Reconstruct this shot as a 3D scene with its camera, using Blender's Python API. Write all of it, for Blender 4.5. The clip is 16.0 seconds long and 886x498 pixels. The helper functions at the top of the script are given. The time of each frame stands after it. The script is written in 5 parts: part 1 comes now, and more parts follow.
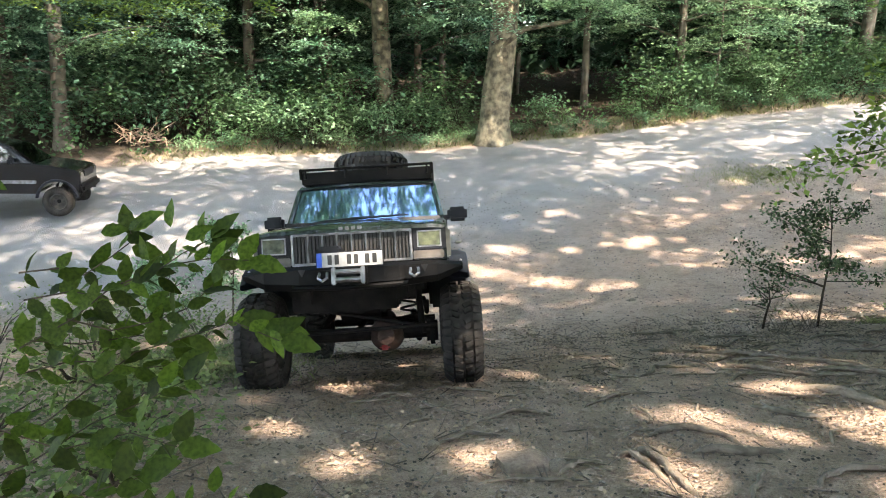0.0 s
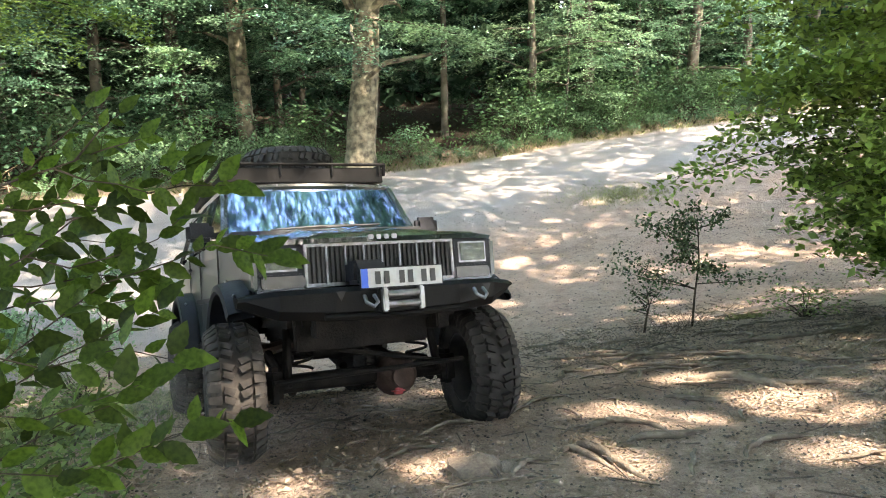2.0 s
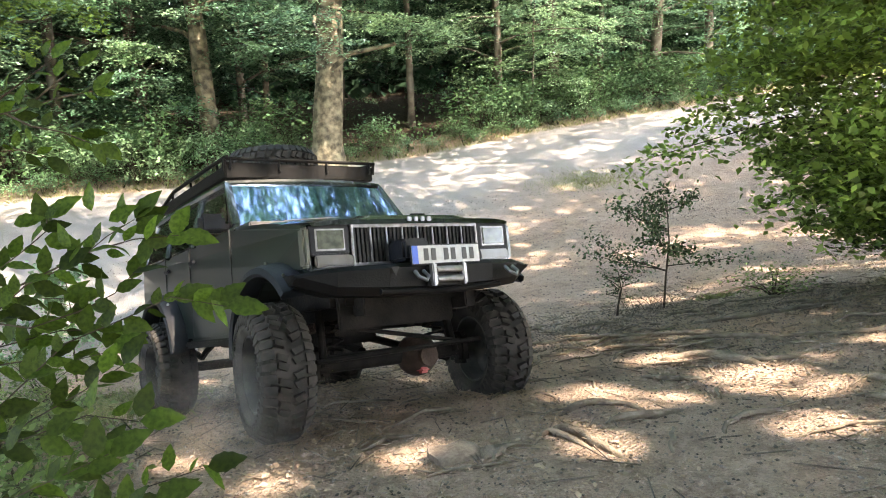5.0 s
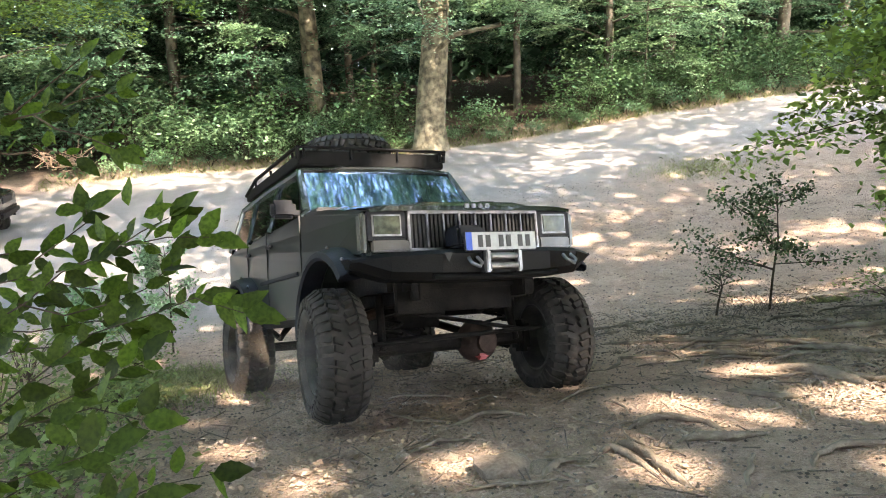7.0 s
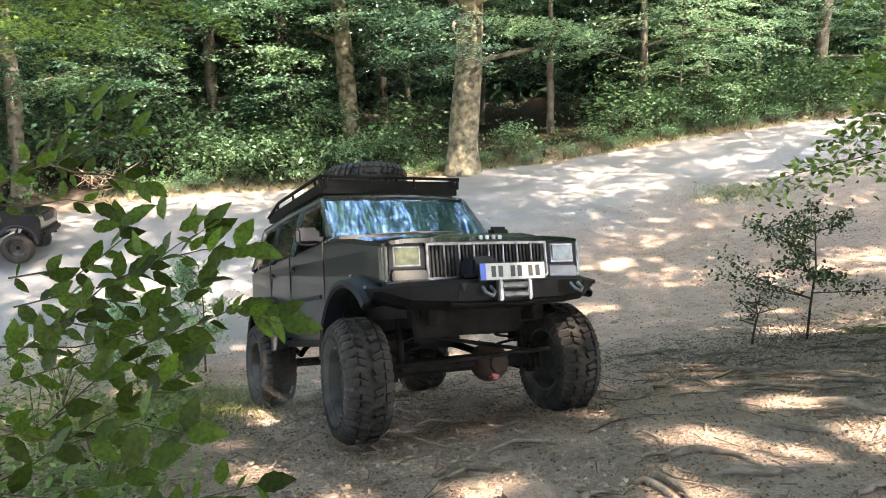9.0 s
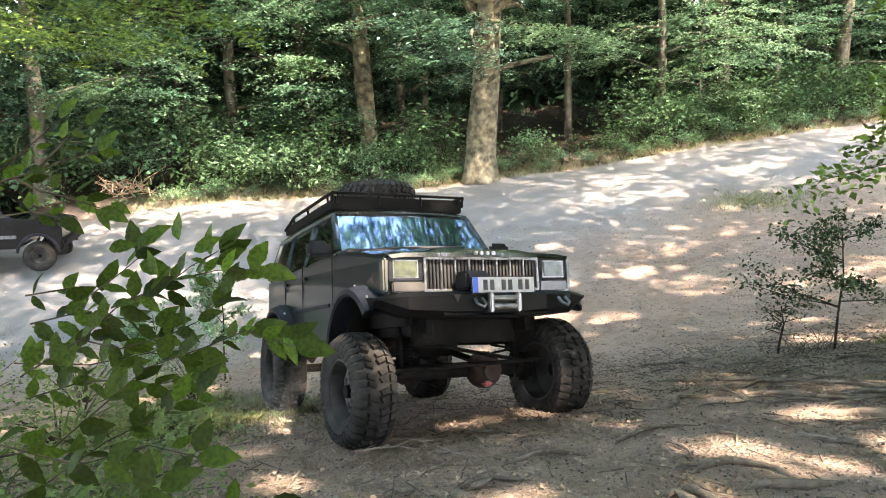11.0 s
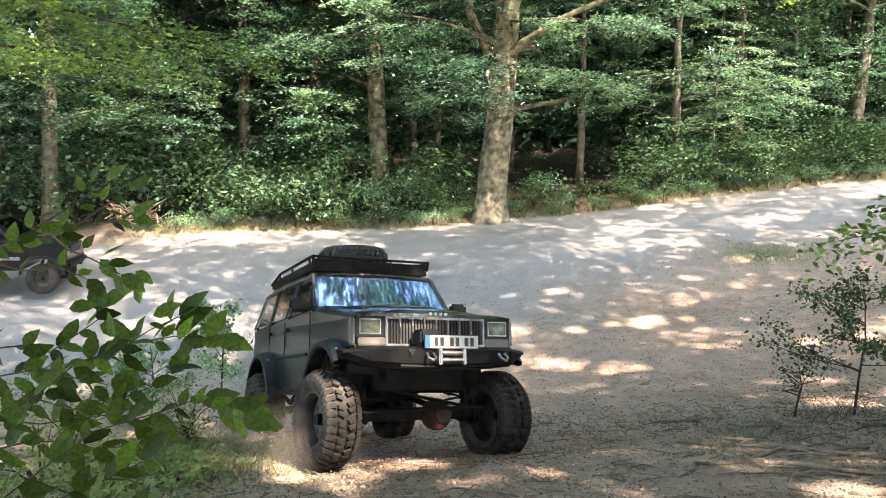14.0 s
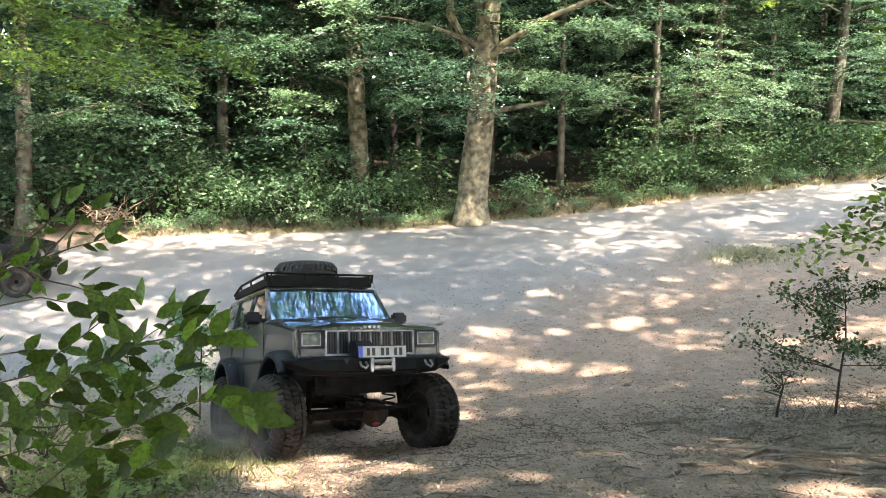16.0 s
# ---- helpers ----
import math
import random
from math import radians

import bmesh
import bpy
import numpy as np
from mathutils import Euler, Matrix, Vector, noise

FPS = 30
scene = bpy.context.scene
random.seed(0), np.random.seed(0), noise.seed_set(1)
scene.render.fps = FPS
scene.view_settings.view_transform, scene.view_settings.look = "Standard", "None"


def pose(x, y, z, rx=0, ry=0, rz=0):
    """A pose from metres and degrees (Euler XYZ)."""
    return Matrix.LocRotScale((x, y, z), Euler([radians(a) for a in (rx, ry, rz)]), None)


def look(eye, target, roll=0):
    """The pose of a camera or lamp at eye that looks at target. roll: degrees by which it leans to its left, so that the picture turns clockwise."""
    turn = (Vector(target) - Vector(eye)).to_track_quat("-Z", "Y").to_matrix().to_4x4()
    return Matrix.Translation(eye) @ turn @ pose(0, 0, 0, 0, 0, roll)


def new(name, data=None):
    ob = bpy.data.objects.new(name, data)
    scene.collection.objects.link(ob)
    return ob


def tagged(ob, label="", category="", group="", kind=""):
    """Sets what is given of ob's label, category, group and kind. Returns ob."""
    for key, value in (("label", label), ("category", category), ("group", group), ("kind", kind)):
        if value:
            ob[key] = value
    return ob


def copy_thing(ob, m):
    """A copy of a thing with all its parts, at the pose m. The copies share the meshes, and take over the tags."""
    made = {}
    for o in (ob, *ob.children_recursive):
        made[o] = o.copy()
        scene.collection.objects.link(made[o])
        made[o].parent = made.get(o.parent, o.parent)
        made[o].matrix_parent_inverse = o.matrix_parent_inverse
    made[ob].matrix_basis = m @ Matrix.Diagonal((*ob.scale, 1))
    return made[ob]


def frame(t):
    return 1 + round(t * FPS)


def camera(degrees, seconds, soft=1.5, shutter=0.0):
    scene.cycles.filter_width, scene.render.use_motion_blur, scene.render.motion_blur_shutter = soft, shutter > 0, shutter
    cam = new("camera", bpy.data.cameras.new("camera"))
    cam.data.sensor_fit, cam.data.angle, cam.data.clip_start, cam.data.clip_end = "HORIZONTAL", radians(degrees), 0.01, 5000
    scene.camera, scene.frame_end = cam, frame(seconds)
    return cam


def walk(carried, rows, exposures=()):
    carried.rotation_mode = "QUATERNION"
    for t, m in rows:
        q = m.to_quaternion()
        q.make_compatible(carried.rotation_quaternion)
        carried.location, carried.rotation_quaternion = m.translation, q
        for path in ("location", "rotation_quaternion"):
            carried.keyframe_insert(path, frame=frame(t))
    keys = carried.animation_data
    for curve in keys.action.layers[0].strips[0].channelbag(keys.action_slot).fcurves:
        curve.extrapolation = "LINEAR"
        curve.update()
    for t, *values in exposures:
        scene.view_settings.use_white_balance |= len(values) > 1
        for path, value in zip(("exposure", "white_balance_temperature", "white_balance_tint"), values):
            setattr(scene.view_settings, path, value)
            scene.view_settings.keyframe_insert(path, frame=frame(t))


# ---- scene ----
cam = camera(60.9, 16.0, soft=1.0)
PATH = [
    (0, 0.000, 0.000, 1.598, 76.75, -0.03, -0.00),
    (0.5, -0.032, -0.023, 1.581, 77.48, 0.73, -2.19),
    (1, -0.133, -0.031, 1.538, 78.12, 1.51, -5.21),
    (1.5, -0.341, -0.032, 1.482, 78.62, 1.93, -8.29),
    (2, -0.443, -0.053, 1.494, 79.28, 1.18, -11.09),
    (2.5, -0.482, -0.142, 1.511, 80.32, 0.28, -13.93),
    (3, -0.593, -0.175, 1.543, 81.19, 0.52, -16.92),
    (3.5, -0.624, -0.169, 1.553, 81.56, 1.61, -18.67),
    (4, -0.571, -0.097, 1.527, 81.07, 2.25, -18.34),
    (4.5, -0.520, -0.053, 1.467, 79.53, 2.52, -16.31),
    (7, -0.107, 0.273, 1.436, 77.56, 2.21, -5.21),
    (7.5, -0.077, 0.262, 1.456, 77.51, 2.73, -4.33),
    (8, -0.072, 0.256, 1.466, 77.92, 2.85, -3.84),
    (8.5, -0.089, 0.262, 1.466, 78.70, 2.48, -3.30),
    (9, -0.112, 0.271, 1.467, 79.25, 1.90, -2.75),
    (11.5, -0.214, 0.376, 1.450, 80.41, 2.20, -1.47),
    (12, -0.274, 0.505, 1.452, 81.56, 1.92, -1.67),
    (12.5, -0.226, 0.545, 1.451, 82.38, 1.04, -1.25),
    (13, -0.180, 0.536, 1.467, 82.53, 0.16, -0.57),
    (13.5, -0.166, 0.540, 1.487, 82.48, -0.10, -0.40),
    (14, -0.198, 0.576, 1.494, 82.69, -0.24, -0.72),
    (14.5, -0.210, 0.615, 1.496, 82.89, -0.30, -1.44),
    (15, -0.210, 0.627, 1.480, 82.90, -0.20, -2.13),
    (15.5, -0.218, 0.635, 1.474, 82.81, -0.22, -2.38),
    (16, -0.217, 0.652, 1.471, 82.89, -0.32, -2.22),
]
walk(cam, [(t, pose(*p)) for t, *p in PATH], exposures=[(0, 4.1, 7250, 16), (1.5, 4.2, 7350, 16), (3.5, 4.4, 7700, 17), (8.5, 4.35, 7550, 19), (11.5, 4.3, 7500, 19), (14.5, 4.25, 7450, 18), (16, 4.25, 7450, 18)])

# ---- light ----
SUN_FROM = Vector((0.42, -0.48, 0.86)).normalized()
world = bpy.data.worlds.new("world")
scene.world = world
world.use_nodes = True
_n = world.node_tree.nodes
sky = _n.new("ShaderNodeTexSky")
sky.sky_type = 'NISHITA'
sky.sun_disc = False
sky.sun_elevation = math.asin(SUN_FROM.z)
sky.sun_rotation = math.atan2(SUN_FROM.x, SUN_FROM.y)
_n["Background"].inputs[1].default_value = 0.15
world.node_tree.links.new(sky.outputs[0], _n["Background"].inputs[0])
sun = new("sun", bpy.data.lights.new("sun", "SUN"))
sun.data.energy, sun.data.angle, sun.data.color = 2.0, radians(0.8), (1.0, 0.94, 0.83)
sun.matrix_world = look(SUN_FROM * 30, (0, 0, 0))

# ---- materials ----
def mat(name, color, rough=0.6, metal=0.0, color2=None, scale=8.0, detail=6.0, bump=0.0, bump_scale=60.0, island=0.0, rand=0.0, coat=0.0, spec=0.5, contrast=(0.35, 0.65)):
    """A surface of two tones mixed by noise, with bump, and brightness that varies by piece."""
    m = bpy.data.materials.new(name)
    m.use_nodes = True
    nt, N = m.node_tree, m.node_tree.nodes
    p = N["Principled BSDF"]
    p.inputs["Roughness"].default_value, p.inputs["Metallic"].default_value = rough, metal
    p.inputs["Coat Weight"].default_value, p.inputs["Specular IOR Level"].default_value = coat, spec
    tc = N.new("ShaderNodeTexCoord")
    out = None
    if color2:
        t = N.new("ShaderNodeTexNoise")
        t.inputs["Scale"].default_value, t.inputs["Detail"].default_value = scale, detail
        nt.links.new(tc.outputs["Object"], t.inputs["Vector"])
        r = N.new("ShaderNodeValToRGB")
        r.color_ramp.elements[0].position, r.color_ramp.elements[1].position = contrast
        r.color_ramp.elements[0].color, r.color_ramp.elements[1].color = (*color, 1), (*color2, 1)
        nt.links.new(t.outputs["Fac"], r.inputs[0])
        out = r.outputs[0]
    if island or rand:
        g = N.new("ShaderNodeNewGeometry") if island else N.new("ShaderNodeObjectInfo")
        h = N.new("ShaderNodeHueSaturation")
        mr = N.new("ShaderNodeMapRange")
        a = island or rand
        mr.inputs[3].default_value, mr.inputs[4].default_value = 1 - a, 1 + a
        nt.links.new(g.outputs["Random Per Island" if island else "Random"], mr.inputs[0])
        nt.links.new(mr.outputs[0], h.inputs["Value"])
        h.inputs["Color"].default_value = (*color, 1)
        if out:
            nt.links.new(out, h.inputs["Color"])
        out = h.outputs[0]
    if out:
        nt.links.new(out, p.inputs["Base Color"])
    else:
        p.inputs["Base Color"].default_value = (*color, 1)
    if bump:
        t2 = N.new("ShaderNodeTexNoise")
        t2.inputs["Scale"].default_value, t2.inputs["Detail"].default_value = bump_scale, 5
        nt.links.new(tc.outputs["Object"], t2.inputs["Vector"])
        b = N.new("ShaderNodeBump")
        b.inputs["Strength"].default_value, b.inputs["Distance"].default_value = bump, 0.02
        nt.links.new(t2.outputs["Fac"], b.inputs["Height"])
        nt.links.new(b.outputs[0], p.inputs["Normal"])
    return m


def leaf_mat(name, color, color2, translucent=0.35, rough=0.52, island=0.6, veins=False):
    """Leaves: gloss over a diffuse and a translucent layer, the colour drifting over the crown and from leaf to leaf."""
    m = bpy.data.materials.new(name)
    m.use_nodes = True
    nt, N = m.node_tree, m.node_tree.nodes
    p, o = N["Principled BSDF"], N["Material Output"]
    tc, t, r, h = N.new("ShaderNodeTexCoord"), N.new("ShaderNodeTexNoise"), N.new("ShaderNodeMixRGB"), N.new("ShaderNodeHueSaturation")
    t.inputs["Scale"].default_value, t.inputs["Detail"].default_value = (0.45 if not veins else 7), 3
    nt.links.new(tc.outputs["Object"], t.inputs["Vector"])
    r.inputs[1].default_value, r.inputs[2].default_value = (*color, 1), (*color2, 1)
    cr = N.new("ShaderNodeMapRange")
    cr.inputs[1].default_value, cr.inputs[2].default_value = 0.35, 0.65
    nt.links.new(t.outputs["Fac"], cr.inputs[0])
    nt.links.new(cr.outputs[0], r.inputs[0])
    g, mr = (N.new("ShaderNodeNewGeometry") if not veins else N.new("ShaderNodeObjectInfo")), N.new("ShaderNodeMapRange")
    mr.inputs[3].default_value, mr.inputs[4].default_value = 1 - island, 1 + island
    nt.links.new(g.outputs["Random" if veins else "Random Per Island"], mr.inputs[0])
    nt.links.new(mr.outputs[0], h.inputs["Value"])
    nt.links.new(r.outputs[0], h.inputs["Color"])
    nt.links.new(h.outputs[0], p.inputs["Base Color"])
    p.inputs["Roughness"].default_value, p.inputs["Specular IOR Level"].default_value = rough, (.2 if veins else .22)
    tr, mx, h2 = N.new("ShaderNodeBsdfTranslucent"), N.new("ShaderNodeMixShader"), N.new("ShaderNodeHueSaturation")
    h2.inputs["Hue"].default_value, h2.inputs["Value"].default_value, h2.inputs["Saturation"].default_value = 0.492, 1.6, 1.0
    nt.links.new(h.outputs[0], h2.inputs["Color"])
    nt.links.new(h2.outputs[0], tr.inputs["Color"])
    mx.inputs[0].default_value = translucent
    nt.links.new(p.outputs[0], mx.inputs[1])
    nt.links.new(tr.outputs[0], mx.inputs[2])
    nt.links.new(mx.outputs[0], o.inputs["Surface"])
    return m


M_BARK = mat("beech_bark", (0.04, 0.034, 0.022), 0.85, color2=(0.21, 0.182, 0.122), scale=4.5, detail=8, bump=0.9, bump_scale=11, contrast=(0.36, 0.66))
M_BARK_DARK = mat("dark_bark", (0.06, 0.05, 0.04), 0.9, color2=(0.16, 0.14, 0.11), scale=3, bump=0.6, bump_scale=18)
M_TWIG = mat("twig", (0.03, 0.022, 0.016), 0.85, color2=(0.075, 0.056, 0.04), scale=20, spec=.2)
M_DRY = mat("dry_twig", (0.28, 0.18, 0.12), 0.9, color2=(0.42, 0.3, 0.22), scale=6)
M_FALLEN = mat("fallen_twig", (0.07, 0.052, 0.04), 0.9, color2=(0.2, 0.155, 0.12), scale=4)
M_ROOT = mat("root", (0.085, 0.065, 0.048), 0.85, color2=(0.21, 0.165, 0.12), scale=9, bump=0.8, bump_scale=45)
M_STONE = mat("stone", (0.16, 0.12, 0.09), 0.9, color2=(0.27, 0.21, 0.16), scale=9, bump=0.5, bump_scale=50, rand=0.25)
M_LEAF = leaf_mat("beech_leaf", (0.07, 0.15, 0.09), (0.135, 0.225, 0.135), 0.4, 0.5)
# beech leaf darkened: the deep forest's shade is put into its colour
M_LEAF_SHADED = leaf_mat("shaded_leaf", (0.032, 0.075, 0.046), (0.055, 0.11, 0.068), 0.4, 0.55)
# paler leaf for young growth; also puts sunlight into the colour of some sprays
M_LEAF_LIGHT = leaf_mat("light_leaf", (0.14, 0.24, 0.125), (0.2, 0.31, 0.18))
M_LEAF_HOLLY = leaf_mat("shrub_leaf", (0.055, 0.11, 0.055), (0.09, 0.17, 0.07), 0.25)
M_LEAF_SAPLING = leaf_mat("sapling_leaf", (0.042, 0.072, 0.03), (0.075, 0.112, 0.045), 0.25)
M_LEAF_NEAR = leaf_mat("near_leaf", (0.02, 0.043, 0.005), (0.048, 0.086, 0.011), 0.5, 0.5, 0.6, True)
M_GRASS = leaf_mat("grass", (0.12, 0.15, 0.05), (0.22, 0.23, 0.1), 0.3)
M_HERB = leaf_mat("herb_leaf", (0.09, 0.135, 0.04), (0.15, 0.19, 0.07), 0.35)
M_DEAD = mat("dead_leaf", (0.15, 0.1, 0.068), 0.85, color2=(0.4, 0.29, 0.2), scale=3, island=0.4)

# ---- ground ----
PROFILE = ((-8, .9), (-2, .25), (0, 0), (2, -.25), (4, -.53), (6.5, -1.12), (9, -1.85), (11.3, -2.45), (13.5, -2.55), (16, -2.25), (20, -1.6), (25, -.85), (30, -.45), (40, 0), (90, 4))
CROSS = ((-8, 0), (3, 0), (6, .06), (9, .075), (12, .1), (18, .055), (24, .055), (32, .07), (90, .07))
FAR_EDGE = ((-40, 6), (-20, 15), (-13, 20.8), (-10.6, 22.5), (-8, 24), (0, 25), (5, 25.7), (10, 27.6), (20, 29.8), (45, 36))
NEAR_EDGE = ((-40, -4), (-20, 7), (-9, 12.5), (-4, 13.2), (1.5, 16.6), (6, 19.4), (9, 20.6), (20, 24.5), (45, 31))


def soft_interp(v, table):
    xs, ys = zip(*table)
    return (np.interp(v - .9, xs, ys) + np.interp(v - .3, xs, ys) + np.interp(v + .3, xs, ys) + np.interp(v + .9, xs, ys)) / 4


def hz(x, y):
    """The height of the ground, without its small bumps."""
    x, y = np.asarray(x, float), np.asarray(y, float)
    c = soft_interp(y, CROSS) * np.clip(x, -1, 30)
    verge = y - soft_interp(x, FAR_EDGE)
    return soft_interp(y, PROFILE) + c + 0.22 * np.clip(verge / 1.2, 0, 1) + 0.03 * np.clip(verge, 0, 60)


def ground_z(x, y):
    return float(hz(x, y))


def road_share(x, y):
    """1 on the gravel track, 0 off it."""
    n = np.sin(x * 1.3 + 2 * np.sin(y * .7)) * .4 + np.sin(x * 3.1 + y * 2.3) * .2
    a = np.clip((y - soft_interp(x, NEAR_EDGE) + n) / 4.0 + .5, 0, 1)
    b = np.clip((soft_interp(x, FAR_EDGE) - y + n * .5) / .5 + .5, 0, 1)
    return a * b


def build_ground():
    def axis(parts):
        return np.concatenate([np.arange(a, b, s) for a, b, s in parts])
    xs = axis(((-160, -30, 13), (-30, -8, 1.1), (-8, -3, .25), (-3, 6.5, .075), (6.5, 12, .3), (12, 36, 1.2), (36, 180, 12)))
    ys = axis(((-60, -6, 6), (-6, 1.5, .6), (1.5, 9.5, .07), (9.5, 16, .16), (16, 32, .4), (32, 60, 2), (60, 330, 18)))
    X, Y = np.meshgrid(xs, ys)
    Z = hz(X, Y)
    fx, fy = X.ravel(), Y.ravel()
    near = np.clip((17 - fy) / 6, .12, 1) * np.clip((fy + 8) / 6, 0, 1)
    rough = np.array([noise.noise((a * 1.1, b * 1.1, 0)) * .04 + noise.noise((a * 3.3, b * 3.3, 4)) * .011 + noise.noise((a * 8, b * 8, 9)) * .009 if abs(a) < 32 and b < 34 else 0 for a, b in zip(fx, fy)])
    z = Z.ravel() + rough * near
    # shallow wheel hollows worn where the vehicle climbs
    z -= .06 * np.exp(-((fx + .55) ** 2 / .3 + (fy - 5.4) ** 2 / 1.2))
    me = bpy.data.meshes.new("ground")
    nx, ny = len(xs), len(ys)
    idx = np.arange(nx * ny).reshape(ny, nx)
    quads = np.stack([idx[:-1, :-1], idx[:-1, 1:], idx[1:, 1:], idx[1:, :-1]], -1).reshape(-1, 4)
    me.vertices.add(nx * ny)
    me.vertices.foreach_set("co", np.stack([fx, fy, z], 1).astype(np.float32).ravel())
    me.loops.add(quads.size)
    me.loops.foreach_set("vertex_index", quads.astype(np.int32).ravel())
    me.polygons.add(len(quads))
    me.polygons.foreach_set("loop_start", np.arange(0, quads.size, 4, dtype=np.int32))
    me.update(calc_edges=True)
    me.polygons.foreach_set("use_smooth", np.ones(len(quads), bool))
    at = me.attributes.new("road", 'FLOAT', 'POINT')
    at.data.foreach_set("value", road_share(fx, fy).astype(np.float32))
    # share of forest floor past the verge, coloured dark
    at = me.attributes.new("shaded_floor", 'FLOAT', 'POINT')
    at.data.foreach_set("value", np.clip((fy - soft_interp(fx, FAR_EDGE) - .3) / 1.2, 0, 1).astype(np.float32))
    me.materials.append(ground_material())
    return tagged(new("ground", me), "bare trampled forest slope with a pale gravel track", "ground", kind="structure")


def ground_material():
    m = bpy.data.materials.new("soil_and_gravel")
    m.use_nodes = True
    nt, N, L = m.node_tree, m.node_tree.nodes, m.node_tree.links.new
    p = N["Principled BSDF"]
    p.inputs["Roughness"].default_value = 0.92
    p.inputs["Specular IOR Level"].default_value = 0.2
    tc = N.new("ShaderNodeTexCoord")

    def tex(scale, detail=6, rough=.6):
        t = N.new("ShaderNodeTexNoise")
        t.inputs["Scale"].default_value, t.inputs["Detail"].default_value, t.inputs["Roughness"].default_value = scale, detail, rough
        L(tc.outputs["Object"], t.inputs["Vector"])
        return t.outputs["Fac"]

    def ramp(v, a, b, ca, cb):
        r = N.new("ShaderNodeValToRGB")
        r.color_ramp.elements[0].position, r.color_ramp.elements[1].position = a, b
        r.color_ramp.elements[0].color, r.color_ramp.elements[1].color = (*ca, 1), (*cb, 1)
        L(v, r.inputs[0])
        return r.outputs[0]

    def mix(f, a, b):
        x = N.new("ShaderNodeMixRGB")
        for k, v in enumerate((f, a, b)):
            if isinstance(v, (int, float)):
                x.inputs[k].default_value = v
            else:
                L(v, x.inputs[k])
        return x.outputs[0]

    soil = ramp(tex(.9), .35, .65, (.345, .238, .178), (.5, .37, .285))
    soil = mix(ramp(tex(34, 9, .8), .44, .56, (0, 0, 0), (.85, .85, .85)), soil, ramp(tex(85, 6, .7), .38, .62, (.1, .07, .052), (.6, .465, .365)))
    soil = mix(ramp(tex(2.6, 9, .7), .52, .66, (0, 0, 0), (.75, .75, .75)), soil, ramp(tex(14), .3, .7, (.12, .09, .072), (.27, .21, .168)))
    soil = mix(ramp(tex(.35), .5, .68, (0, 0, 0), (.35, .35, .35)), soil, ramp(tex(9), .3, .7, (.36, .25, .185), (.42, .32, .25)))
    soil = mix(ramp(tex(6, 10, .8), .5, .6, (0, 0, 0), (.65, .65, .65)), soil, ramp(tex(22, 8, .7), .35, .65, (.11, .076, .058), (.26, .19, .147)))
    soil = mix(ramp(tex(17, 10, .85), .55, .62, (0, 0, 0), (.6, .6, .6)), soil, ramp(tex(60), .3, .7, (.45, .335, .262), (.65, .52, .42)))
    soil = mix(ramp(tex(.22, 3), .45, .6, (0, 0, 0), (.3, .3, .3)), soil, ramp(tex(5), .3, .7, (.44, .3, .22), (.52, .38, .29)))
    road = ramp(tex(1.4), .3, .7, (.27, .249, .232), (.345, .322, .3))
    road = mix(ramp(tex(45, 8, .7), .45, .6, (0, 0, 0), (.35, .35, .35)), road, ramp(tex(90), .3, .7, (.2, .19, .178), (.46, .44, .42)))
    at = N.new("ShaderNodeAttribute")
    at.attribute_name = "road"
    forest = N.new("ShaderNodeAttribute")
    forest.attribute_name = "shaded_floor"
    # leaf mould, darkened further to stand for the shade under the trees
    shaded_floor = ramp(tex(5, 9, .7), .35, .65, (.028, .022, .016), (.085, .062, .042))
    L(mix(forest.outputs["Fac"], mix(at.outputs["Fac"], soil, road), shaded_floor), p.inputs["Base Color"])
    v = N.new("ShaderNodeTexVoronoi")
    v.inputs["Scale"].default_value = 38
    L(tc.outputs["Object"], v.inputs["Vector"])
    add = N.new("ShaderNodeMath")
    L(v.outputs["Distance"], add.inputs[0])
    L(tex(30, 8, .75), add.inputs[1])
    b = N.new("ShaderNodeBump")
    b.inputs["Strength"].default_value, b.inputs["Distance"].default_value = 1.0, .045
    L(add.outputs[0], b.inputs["Height"])
    L(b.outputs[0], p.inputs["Normal"])
    return m


ground = build_ground()


# ---- shape helpers ----
def part(name, bm, material, parent, label="", smooth=False):
    me = bpy.data.meshes.new(name)
    bm.normal_update()
    bm.to_mesh(me)
    bm.free()
    me.materials.append(material)
    if smooth:
        me.polygons.foreach_set("use_smooth", np.ones(len(me.polygons), bool))
        me.set_sharp_from_angle(angle=radians(38))
    ob = new(name, me)
    ob.parent = parent
    if label:
        ob["label"] = label
    return ob


def quads_mesh(name, verts, faces, material):
    me = bpy.data.meshes.new(name)
    verts, faces = np.asarray(verts, np.float32), np.asarray(faces, np.int32)
    k = faces.shape[1]
    me.vertices.add(len(verts))
    me.vertices.foreach_set("co", verts.ravel())
    me.loops.add(faces.size)
    me.loops.foreach_set("vertex_index", faces.ravel())
    me.polygons.add(len(faces))
    me.polygons.foreach_set("loop_start", np.arange(0, faces.size, k, dtype=np.int32))
    me.update(calc_edges=True)
    me.materials.append(material)
    return me


